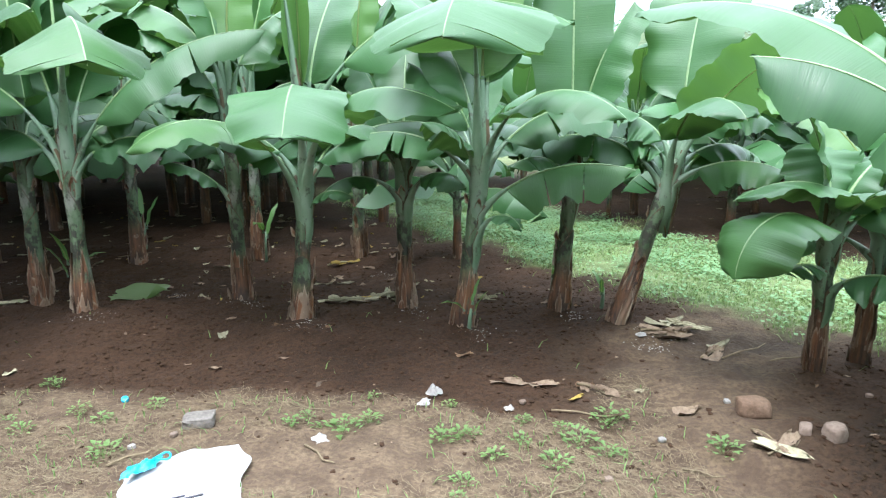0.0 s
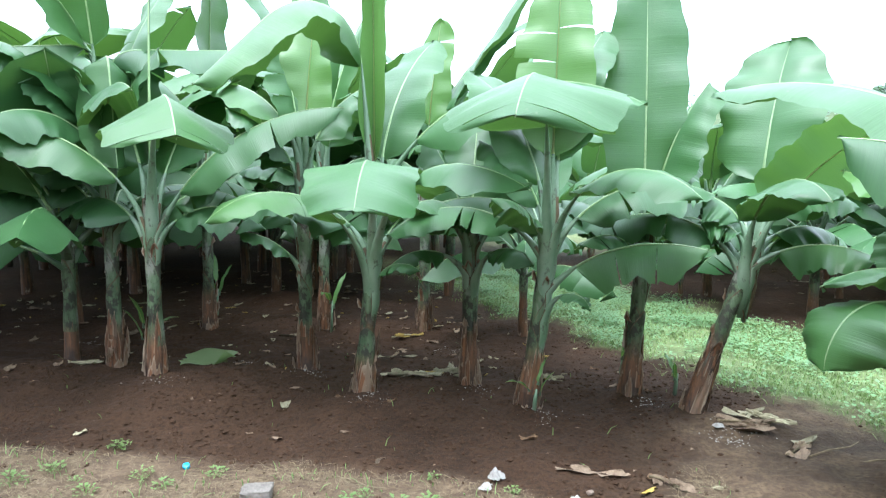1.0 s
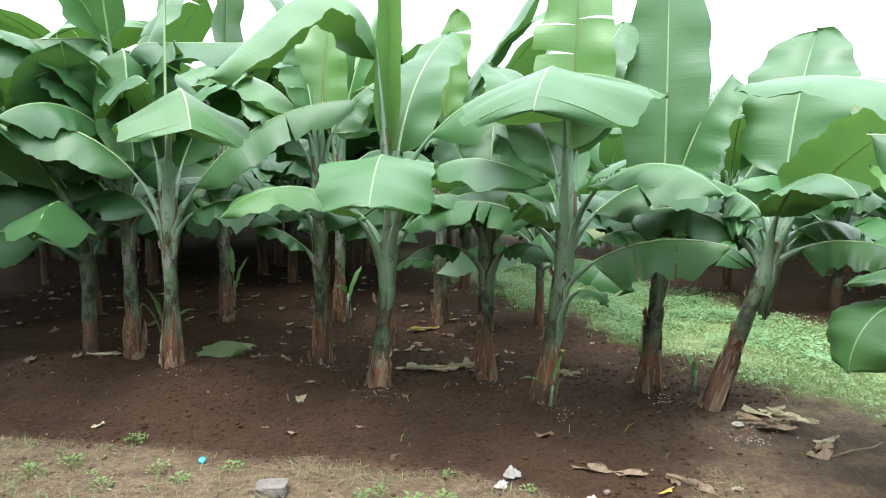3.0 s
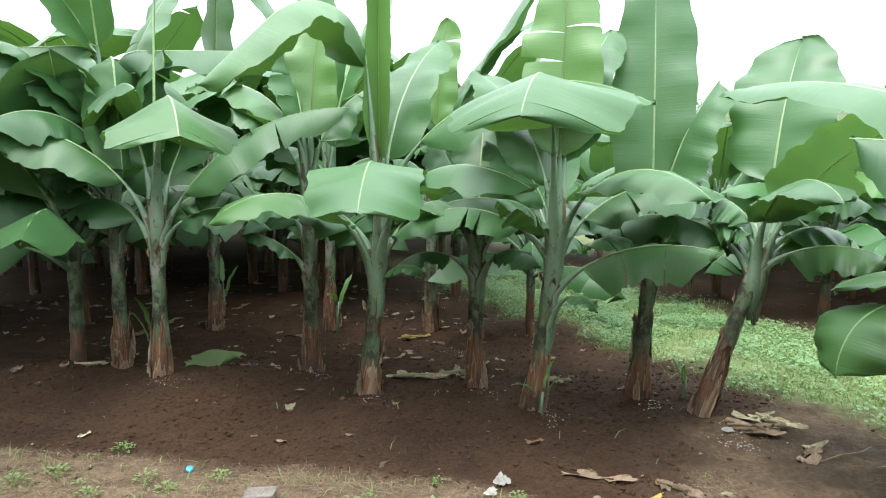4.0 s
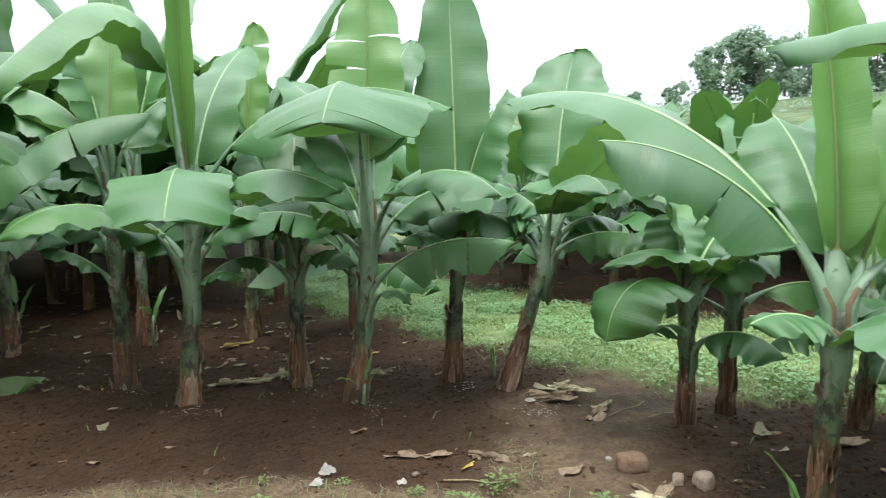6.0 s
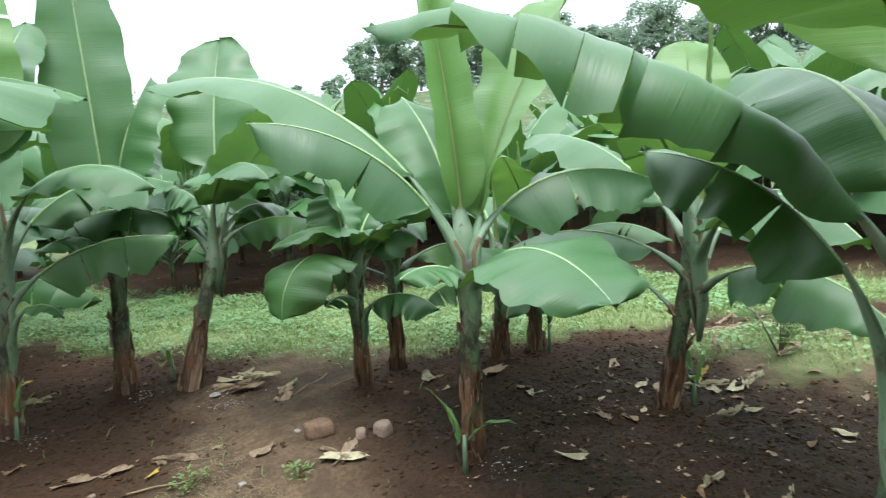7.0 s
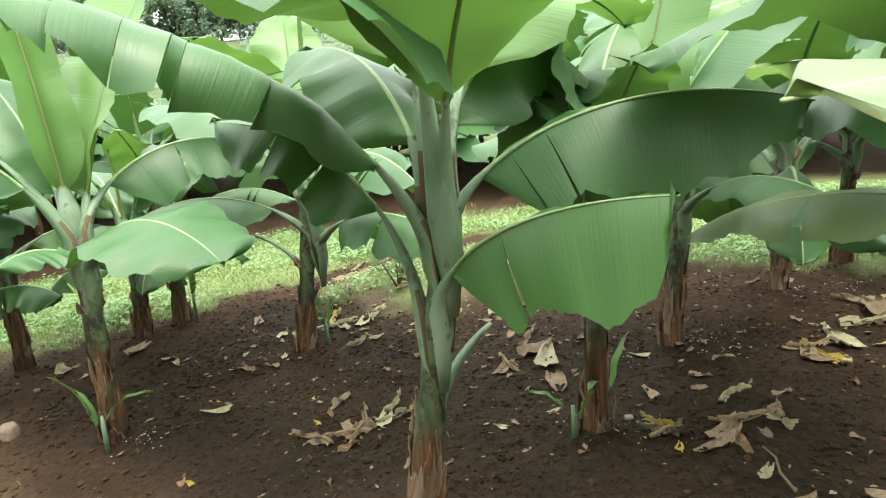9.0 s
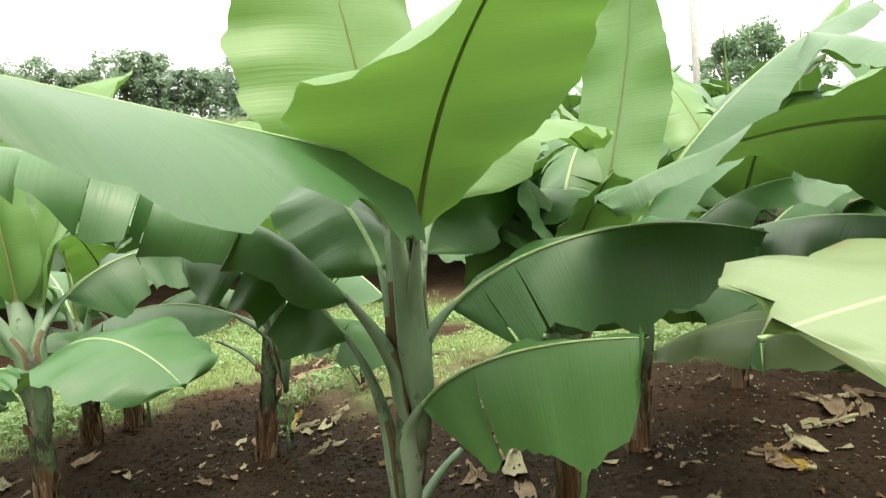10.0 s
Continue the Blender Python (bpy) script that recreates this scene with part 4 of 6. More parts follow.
def plant_r1():
    p = banana_plant(1.95, -1.55, 1.05, 0.068, 0.055, (0.00, 0.00))
    make_leaf(p, 1.03, -62, 1.60, 35, -4, 0.60, 12, 14, 10, mats=OLD, bend=0.78, sweep=18, blunt=3, thick=1.1, petiole=0.22)
    # low leaf: the paleness of OLD stands in for sky sheen on its top
    make_leaf(p, 0.77, 16, 1.37, 35, -37, 0.44, 0, 16, 10, mats=OLD, bend=1.2, cuts=(0.55,), slit=0.02, petiole=0.23, sweep=7)
    make_leaf(p, 1.20, -10, 1.44, 86, -28, 0.60, -60, 5, 5, bend=0.5, sweep=3, twist=75, petiole=0.23)
    make_leaf(p, 1.04, 6, 1.05, 47, -21, 0.50, 0, 30, 30, petiole=0.25, sweep=20)
    make_leaf(p, 1.07, 26, 1.15, 74, 14, 0.60, 0, 10, 10, petiole=0.25, tears=2)
    make_leaf(p, 1.07, 33, 1.10, 57, -9, 0.55, 0, 20, 20, petiole=0.23, sweep=21)
    make_leaf(p, 1.05, 8, 0.82, 77, 17, 0.60, 0, 10, 10, petiole=0.28)


plant_r1()


def plant_r2a():
    p = banana_plant(-0.78, 6.14, 1.34, 0.046, 0.037, (0.00, 0.00))
    make_leaf(p, 1.53, 89, 2.53, 69, 47, 0.46, 0, 12, 12, petiole=0.23, sweep=7)
    make_leaf(p, 1.53, 36, 1.37, 88, 76, 0.45, 0, 5, 5, mats=YOUNG, petiole=0.29, tears=1)
    make_leaf(p, 1.53, 65, 1.87, 82, 22, 0.45, 0, 10, 10, petiole=0.26)
    make_leaf(p, 1.49, -117, 1.02, 88, 44, 0.50, 0, 25, 25, petiole=0.32)
    make_leaf(p, 1.49, 104, 0.93, 88, 3, 0.50, 0, 25, 25, petiole=0.34, sweep=9)
    make_leaf(p, 1.45, 162, 0.67, 89, -38, 0.45, 0, 20, 20, petiole=0.39, sweep=9, tears=2)
    make_leaf(p, 1.32, -74, 0.52, 88, -14, 0.40, 0, 30, 30, petiole=0.42, sweep=-5, tears=1)
    back_leaves(p, 1.30, 353, (0, 0))


plant_r2a()


def plant_r2b():
    p = banana_plant(-1.71, 6.10, 1.34, 0.046, 0.037, (0.00, 0.00))
    make_leaf(p, 1.53, -100, 2.04, 88, 43, 0.50, 0, 20, 20, petiole=0.25, sweep=4)
    make_leaf(p, 1.53, -34, 1.83, 88, 73, 0.45, 0, 5, 5, petiole=0.26)
    make_leaf(p, 1.53, 54, 1.78, 88, 53, 0.50, 0, 15, 15, petiole=0.26, sweep=4, tears=1)
    make_leaf(p, 1.49, -116, 0.98, 89, 16, 0.50, 0, 25, 25, petiole=0.33, sweep=-10)
    make_leaf(p, 1.44, 125, 0.84, 89, 39, 0.45, 0, 25, 25, petiole=0.35)
    make_leaf(p, 1.31, -73, 0.78, 88, -18, 0.45, 0, 30, 30, petiole=0.34)
    back_leaves(p, 1.30, 353, (0, 0))


plant_r2b()


def plant_r2c():
    p = banana_plant(-2.79, 6.02, 1.34, 0.046, 0.037, (0.00, 0.00))
    make_leaf(p, 1.57, 89, 1.99, 88, 87, 0.62, 0, 8, 8, petiole=0.25)
    make_leaf(p, 1.57, -91, 1.51, 91, -6, 0.62, 0, 30, 30, tears=2, petiole=0.28, sweep=-33)
    make_leaf(p, 1.52, -113, 1.48, 89, 2, 0.60, 0, 25, 25, petiole=0.28, tears=1)
    make_leaf(p, 1.52, 98, 1.27, 88, 40, 0.50, 0, 25, 25, petiole=0.3)
    make_leaf(p, 1.44, -171, 0.71, 89, -25, 0.50, 0, 20, 20, petiole=0.38, sweep=-6, tears=2)
    make_leaf(p, 1.39, -78, 1.03, 89, -42, 0.45, 0, 30, 30, petiole=0.31, tears=1)
    back_leaves(p, 1.30, 353, (0, 0))


plant_r2c()


def generic_plant(x, y, h, seed, count=8, size=1.0, lean=(0.0, 0.0), **kw):
    p = banana_plant(x, y, h, 0.036, 0.031, lean=lean, seed=seed, foot=0.016, **kw)
    random_leaves(p, h, seed, count, size, base=lean)
    return p


# plants between the ones in front
generic_plant(2.22, 3.40, 0.95, 11, 7, 0.8, (0.02, -0.04))
generic_plant(2.74, 2.98, 0.72, 12, 6, 0.65, (0.02, -0.04))
generic_plant(3.08, 3.02, 0.72, 13, 6, 0.7, (0.02, -0.04))
make_stub(generic_plant(2.82, 1.77, 0.95, 14, 8, 0.95, (0.07, -0.13)), 0.5, -20, 0.3, 55, 20, (0.035, -0.065), 0.8)
generic_plant(3.19, -0.15, 0.98, 15, 8, 0.95, (0.02, -0.05))
generic_plant(4.03, -0.60, 1.0, 16, 8, 1.0, (0.03, -0.04))
generic_plant(4.62, -0.95, 1.0, 17, 8, 1.0, (0.03, -0.04))


# the rows behind: a few plants built once and copied with a turn and a size of their own
MODELS = []
for k in range(6):
    q = empty("banana_plant", pose(-3.3 - 1.35 * k, 4.75 + 0.12 * k, 0), "young banana plant in a row on dark soil", "banana plant", "banana plants")
    make_stem(q, 1.1, 0.046, 0.036, (0.03, -0.03), 300 + k, 0)
    random_leaves(q, 1.1, 400 + k * 17, 11, 1.25, 0, (0.03, -0.03), upright=k % 2 == 0)
    MODELS.append(q)


def bed_plants():
    rnd = random.Random(5)
    small = []
    spots = [(-4.1, 6.0), (0.13, 6.05), (-5.67, 7.45), (-2.81, 7.95), (-0.7, 7.9), (-3.48, 8.7),
             (-7.2, 8.8), (-6.7, 9.2), (-0.97, 9.1), (-6.26, 10.5), (-4.4, 7.6), (-1.7, 8.3), (-5.3, 6.1), (-6.5, 6.2), (-7.8, 6.3), (-2.38, 8.14), (-5.02, 8.6), (-2.39, 9.07), (-4.9, 5.2)]
    for i in range(9):
        for j in range(6):
            x, y = -10.0 + 1.25 * i + rnd.uniform(-0.2, 0.2), 9.6 + 1.35 * j + rnd.uniform(-0.2, 0.2)
            if to_line(x, y, GRASS_LINE) > 1.3 and x < 1.0 - 0.2 * (y - 9):
                spots.append((x, y))
    # beyond the grass strip
    line = [(0.6, 12.2), (1.9, 9.7), (2.6, 8.1), (3.6, 6.9), (5.0, 6.0), (6.6, 4.9), (7.9, 3.2), (8.5, 1.0), (8.6, -1.5), (8.3, -5.0)]
    for row in range(6):
        for (ax, ay), (bx, by) in zip(line, line[1:]):
            n = max(1, round(math.hypot(bx - ax, by - ay) / (1.35 if row < 3 else 1.0)))
            for k in range(n):
                u = (k + rnd.uniform(0.1, 0.9)) / n
                x, y = ax + (bx - ax) * u + row * 1.05, ay + (by - ay) * u + row * 0.95
                if to_line(x, y, GRASS_LINE) > 1.35:
                    spots.append((x, y))
                    if row < 2 and rnd.random() < 0.3:
                        small.append((x - rnd.uniform(0.25, 0.5), y - rnd.uniform(0.2, 0.45)))
    for x, y in ((5.3, -2.4), (3.9, -2.3), (3.0, -2.6), (4.9, -3.6), (3.6, -3.8)):
        spots.append((x, y))
    rnd = random.Random(29)
    for x, y in spots:
        s = rnd.uniform(0.85, 1.1) * (0.95 if x > -0.3 else 1.22 if x < 0.6 and y < 13 and x + y < 11 else 0.95)
        q = copy_thing(rnd.choice(MODELS), pose(x, y, height_at(x, y) - 0.02, 0, 0, rnd.uniform(0, 360)))
        low = rnd.uniform(0.85, 1.1) if x > 0.6 or x + y > 11 else 1.0
        q.scale = (s, s, s * low * rnd.uniform(0.92, 1.08))

    for x, y in small:
        if to_line(x, y, GRASS_LINE) > 1.15:
            q = copy_thing(rnd.choice(MODELS), pose(x, y, height_at(x, y) - 0.02, 0, 0, rnd.uniform(0, 360)))
            q.scale = (0.62, 0.62, 0.5)


bed_plants()

# ---- grass strip ----
def on_strip(rnd):
    x, y = rnd.uniform(-1.5, 7.5), rnd.uniform(-3.5, 11.5)
    return (x, y) if rnd.random() < grass_at(x, y) * (0.55 + 0.9 * wob(x, y, 1.5, 17)) else (None, None)


v, f = grass_blades(190000, 21, on_strip, 0.015, 0.055, 0.0032, 1.5)
scatter_object("grass", v, f, GRASS, "short bright green grass on the strip between the beds", "grass")


def clover_patch(count, seed):
    """Clumps of low clover with three round leaflets on each stalk."""
    rnd = random.Random(seed)
    v, f = [], []
    while len(f) < count * 3:
        x, y = rnd.uniform(-1.2, 4.6), rnd.uniform(3.6, 11.0)
        thick = 1.5 if x < 2.0 and y > 5.6 else 0.22
        clump = thick * (0.25 + 1.6 * wob(x, y, 2.6, 23) + 0.6 * wob(x, y, 8, 24))
        if rnd.random() > grass_at(x, y) * clump:
            continue
        c = Vector((x, y, height_at(x, y) + rnd.uniform(0.02, 0.05 + 0.06 * min(1.0, max(0.0, clump)))))
        turn, size = rnd.uniform(0, 6.28), rnd.uniform(0.007, 0.014)
        for k in range(3):
            a = turn + 2.09 * k
            d = Vector((math.cos(a), math.sin(a), rnd.uniform(-0.25, 0.35))) * size
            q = Vector((-d.y, d.x, rnd.uniform(-0.3, 0.3) * size)) * 0.62
            n = len(v)
            v += [c, c + d * 0.7 + q, c + d * 1.25, c + d * 0.7 - q]
            f.append((n, n + 1, n + 2, n + 3))
    scatter_object("clover", v, f, CLOVER, "clumps of blue-green clover in the grass strip", "clover")


clover_patch(17000, 22)


def far_trees():
    rnd = random.Random(9)
    rows = [(24.5, 96, 3.0), (22.3, 98, 2.4), (27.5, 96, 3.8)]
    rows += [(30 + 1.12 * k + rnd.uniform(-0.5, 0.5), rnd.uniform(74, 92), rnd.uniform(5.2, 8.2)) for k in range(35)]
    rows += [(90.8, 60, 5.6), (93.6, 62, 6.4), (96, 64, 5.0), (72, 80, 5.0), (76, 82, 4.6)]
    for az, d, h in rows:
        a = radians(az)
        x, y = d * math.sin(a), d * math.cos(a)
        t = empty("tree", pose(x, y, height_at(x, y) - 0.1), "leafy dark green tree on the rise behind the fields", "tree", "trees on the rise")
        hh = h * rnd.uniform(0.9, 1.1)
        wide = rnd.uniform(0.28, 0.4)
        trunk = tube([(0, 0, 0), (0.1, 0, hh * 0.4), (0.2, 0.1, hh * 0.8)], [0.16, 0.12, 0.05], 7)
        limbs = [tube([(0.1, 0, hh * 0.35), (math.cos(b) * hh * 0.2, math.sin(b) * hh * 0.2, hh * 0.7)], [0.08, 0.03], 5) for b in (0.3, 2.2, 4.4)]
        part("trunk", mesh_of("trunk", *join(trunk, *limbs), BARK), t)
        v, f = [], []
        for _ in range(34):
            cz = rnd.uniform(0.06, 0.97)
            spread = hh * wide * math.sqrt(max(0.08, math.sin(math.pi * min(0.95, cz * 0.85 + 0.1))))
            cx, cy, cr = rnd.gauss(0, spread * 0.6), rnd.gauss(0, spread * 0.6), hh * rnd.uniform(0.07, 0.15)
            for _ in range(95):
                c = Vector((cx, cy, cz * hh)) + Vector((rnd.gauss(0, 1), rnd.gauss(0, 1), rnd.gauss(0, 0.8))).normalized() * cr * rnd.uniform(0.4, 1.15)
                e1 = Vector((rnd.gauss(0, 1), rnd.gauss(0, 1), rnd.gauss(0, 1))).normalized() * rnd.uniform(0.1, 0.24)
                e2 = e1.orthogonal().normalized() * rnd.uniform(0.08, 0.18)
                k = len(v)
                v += [c - e1, c + e2, c + e1, c - e2]
                f.append((k, k + 1, k + 2, k + 3))
        part("crown", mesh_of("crown", v, f, HAZED_LEAF, smooth=False), t, kind="stuff")


far_trees()

# ---- fallen leaves and other litter ----
def strip_mesh(name, length, width, curl, ripple, material, seed, ragged=0.25):
    """A torn piece of blade: pleated along its veins, one end ragged, one corner turned over."""
    rnd = random.Random(seed)
    v, f = [], []
    ni, nj = 10, 8
    ends = [(rnd.uniform(-ragged, ragged) * 0.5, rnd.uniform(-ragged, ragged) * 0.3) for _ in range(nj + 1)]
    skew, taper, twist = rnd.uniform(-0.5, 0.5), rnd.uniform(0.15, 0.75), rnd.uniform(-1, 1)
    turned, lift = rnd.choice((0, nj)), rnd.uniform(0.3, 1.0)
    for i in range(ni + 1):
        s = i / ni
        for j in range(nj + 1):
            q = j / nj * 2 - 1
            w = width / 2 * (1 - taper * s * s)
            x = (s * (1 + ends[j][0]) + (1 - s) * ends[j][1] - 0.5) * length + skew * q * w
            y = q * w * (1 + 0.12 * math.sin(5 * s + seed))
            z = curl * (q * q) * width * (1 + twist * (s - 0.5)) + ripple * math.sin(6 * s + q * 2 + seed) + 0.5 * curl * length * (s - 0.5) ** 2
            z += 0.006 * (1 if j % 2 else -1) * (0.4 + s) + rnd.uniform(0, 0.004)
            corner = max(0.0, 1 - abs(j - turned) / 3) * max(0.0, s - 0.6) / 0.4
            z += lift * 0.35 * width * corner
            y -= (1 if turned else -1) * 0.5 * width * corner * corner * lift
            v.append((x, y, max(0.001, z + 0.006)))
    for i in range(ni):
        for j in range(nj):
            a = i * (nj + 1) + j
            f.append((a, a + 1, a + nj + 2, a + nj + 1))
    return mesh_of(name, v, f, material)


LITTER = {
    "dry": [strip_mesh("dry_leaf", 0.2 + 0.03 * k, 0.09 + 0.014 * k, 0.2, 0.012, DRY_LEAF, 50 + k) for k in range(6)],
    "pale": [strip_mesh("fallen_leaf", 0.18 + 0.04 * k, 0.08 + 0.016 * k, 0.16, 0.012, PALE_LEAF, 60 + k) for k in range(6)],
    "yellow": [strip_mesh("yellow_leaf", 0.12, 0.07, 0.35, 0.012, YELLOW_LEAF, 70), strip_mesh("yellow_leaf", 0.2, 0.05, 0.25, 0.01, YELLOW_LEAF, 71)],
    "brown": [strip_mesh("brown_leaf", 0.16 + 0.03 * k, 0.06 + 0.01 * k, 0.3, 0.014, DRY, 80 + k) for k in range(3)],
}
WORDS = {"dry": ("dry_leaf", "curled tan dry banana leaf piece on soil"), "pale": ("fallen_leaf", "pale withered banana leaf piece on soil"),
         "yellow": ("yellow_leaf", "yellow fallen banana leaf piece on soil"), "brown": ("brown_leaf", "dark brown withered leaf scrap on soil")}


def litter(kind, x, y, turn, size=1.0, tilt=0.0):
    name, label = WORDS[kind]
    meshes = LITTER[kind]
    ob = new(name, meshes[int(abs(x * 53 + y * 91)) % len(meshes)])
    ob.matrix_world = pose(x, y, height_at(x, y) + 0.003, tilt, 0, turn) @ Matrix.Scale(size * 0.42, 4)
    return tagged(ob, label, "fallen leaf", "fallen leaves")


green_piece = new("green_leaf_piece", strip_mesh("green_leaf_piece", 0.40, 0.17, 0.22, 0.03, LEAF_OLD, 97))
green_piece.matrix_world = pose(-2.24, 4.78, height_at(-2.24, 4.78) + 0.03, 28, -6, -4)
tagged(green_piece, "broken green banana leaf end lying on soil", "fallen leaf")
for kind, x, y, turn, size, tilt in (
        ("pale", -0.70, 4.62, 15, 1.3, 0), ("dry", -0.62, 4.54, -12, 1.4, 0), ("pale", -0.86, 4.6, 40, 1.0, 0), ("pale", -0.34, 4.56, 0, 1.2, 0), ("pale", -0.41, 4.70, 80, 1.5, 70),
        ("pale", -3.17, 4.6, 5, 1.0, 0), ("dry", 1.35, 3.8, 10, 1.6, 0), ("pale", 1.3, 3.95, -40, 1.4, 0), ("brown", 0.7, 3.2, 0, 1.2, 0), ("brown", 0.1, 3.6, 30, 1.1, 0),
        ("pale", -0.79, 5.2, 20, 0.8, 0), ("pale", -0.43, 4.85, 95, 1.1, 35), ("dry", -0.78, 4.58, 5, 1.3, 0), ("pale", -0.56, 4.57, -8, 1.3, 0),
        ("pale", 0.2, 4.58, 10, 1.2, 0), ("dry", 1.27, 3.87, -20, 1.4, 0), ("pale", 1.42, 4.02, 30, 1.5, 0), ("dry", 1.51, 3.55, 45, 1.6, 0),
        ("pale", 1.6, 3.72, 35, 1.5, 0), ("dry", 0.48, 3.18, 10, 1.2, 0), ("yellow", 0.62, 3.02, 40, 1.2, 0), ("dry", 0.3, 3.22, -12, 1.5, 0),
        ("pale", 0.95, 3.08, 15, 0.9, 0), ("dry", 1.1, 2.85, 20, 1.0, 0), ("pale", 1.33, 2.45, -40, 1.3, 0), ("dry", 1.40, 2.52, 50, 1.2, 0),
        ("pale", 2.91, 2.0, 10, 1.4, 0), ("pale", 3.16, 1.75, 60, 1.2, 0), ("pale", 3.3, 1.69, 20, 1.3, 0), ("dry", 3.1, 0.5, -30, 1.6, 0),
        ("pale", 3.0, 0.42, 15, 1.7, 0), ("yellow", 2.15, 1.22, 70, 0.9, 20), ("pale", 2.25, 0.92, 20, 1.1, 0), ("yellow", 2.3, 0.8, -15, 1.1, 0),
        ("brown", 2.12, 1.0, 10, 1.4, 0), ("brown", 2.0, 0.95, -30, 1.4, 0), ("dry", 2.87, 0.6, 0, 1.3, 0), ("dry", 2.75, 0.3, 25, 1.3, 0),
        ("dry", 2.65, -0.13, 40, 0.9, 0), ("dry", 2.38, -0.45, -20, 1.9, 10), ("pale", 2.55, -0.62, 60, 1.5, 0), ("brown", 2.3, -0.5, 20, 1.5, 0),
        ("yellow", 3.12, -0.79, 50, 1.5, 0), ("dry", 3.2, -0.72, 10, 1.4, 0), ("dry", 3.81, -1.04, 0, 1.6, 0), ("pale", 3.35, -0.86, 30, 1.6, 0),
        ("pale", 2.3, -0.24, 85, 1.2, 40), ("yellow", 2.22, -0.3, 5, 1.0, 30), ("brown", 1.62, 1.48, 30, 1.0, 0), ("yellow", 1.6, 1.42, 80, 0.8, 0),
        ("dry", 2.14, 1.03, 60, 1.2, 0), ("dry", 2.96, 1.9, 20, 1.2, 0), ("pale", 3.07, 1.46, -20, 1.0, 0), ("dry", 3.11, 2.37, 45, 1.2, 0),
        ("pale", 2.25, 3.1, 60, 1.2, 0), ("dry", 2.5, 2.75, 10, 1.3, 0), ("brown", 2.93, 1.11, 0, 1.1, 0), ("dry", -0.66, 3.23, 60, 0.9, 60)):
    litter(kind, x, y, turn, size, tilt)

rnd = random.Random(31)
placed = 0
for _ in range(130):
    litter(rnd.choice(("dry", "dry", "pale", "brown")), rnd.uniform(1.9, 4.4), rnd.uniform(-1.4, 2.4), rnd.uniform(0, 360), 0.35 + 0.6 * rnd.random() ** 2, rnd.uniform(-8, 8))
while placed < 300:
    x, y = rnd.uniform(-7, 5), rnd.uniform(-1.3, 11)
    if grass_at(x, y) > 0.3 or straw_at(x, y) > 0.5 or (x < 0.7 and y < 3.4) or x < 0.9 and y < 2.5:
        continue
    litter(rnd.choice(("dry", "dry", "pale", "brown")), x, y, rnd.uniform(0, 360), 0.3 + 0.7 * rnd.random() ** 2, rnd.uniform(-8, 8))
    placed += 1


for _ in range(230):
    # pale scraps all over the bed behind the front row
    x, y = rnd.uniform(-5.5, 0.3), rnd.uniform(4.6, 9.5)
    if grass_at(x, y) < 0.2:
        litter(rnd.choice(("pale", "pale", "dry", "yellow")), x, y, rnd.uniform(0, 360), 0.5 + 0.8 * rnd.random() ** 2, rnd.uniform(-8, 8))


def shredded_leaf(x, y, turn, length, material, label, seed, fan=0.55):
    """A withered leaf on the ground: a limp midrib with the blade torn into curling ribbons."""
    rnd = random.Random(seed)
    length *= 0.85
    p = empty("withered_leaf", pose(x, y, height_at(x, y) + 0.004, 0, 0, turn), label, "fallen leaf", "fallen leaves")
    bow = rnd.uniform(-0.25, 0.25)
    rib = [(length * (s - 0.5), bow * length * (s - s * s) * 2, 0.016 + 0.014 * math.sin(5 * s + seed)) for s in np.linspace(0, 1, 9)]
    v, f = [], []
    for side in (-1, 1):
        s = 0.06
        while s < 0.95:
            w = rnd.uniform(0.15, 0.42)
            reach = fan * length * rnd.uniform(0.08, 0.19) * (1 - 0.4 * s)
            lift, skew, droop = rnd.uniform(-0.01, 0.03), rnd.uniform(0.0, 0.9) * reach, rnd.uniform(0.3, 1.5)
            k = len(v)
            for i in range(5):
                q = i / 4
                for j in range(3):
                    u = min(1.0, s + w * j / 2 * (1 - 0.45 * q * q))
                    wrinkle = rnd.uniform(-0.005, 0.007)
                    v.append((length * (u - 0.5) + skew * q, bow * length * (u - u * u) * 2 + side * reach * math.sin(q * droop) / max(0.6, math.sin(min(1.57, droop))),
                              max(0.002, 0.016 + lift * math.sin(q * 2.6) + wrinkle + 0.008 * (j == 1) - 0.010 * q)))
            for i in range(4):
                for j in range(2):
                    a = k + i * 3 + j
                    f.append((a, a + 1, a + 4, a + 3))
            s += w * rnd.uniform(0.75, 1.1)
    part("blade", mesh_of("blade", v, f, material, smooth=False), p)
    part("midrib", mesh_of("midrib", *tube(rib, [0.007 * (1.25 - 0.9 * i / 8) for i in range(9)], 6), STRAW if material is DRY_LEAF else PALE_LEAF), p)


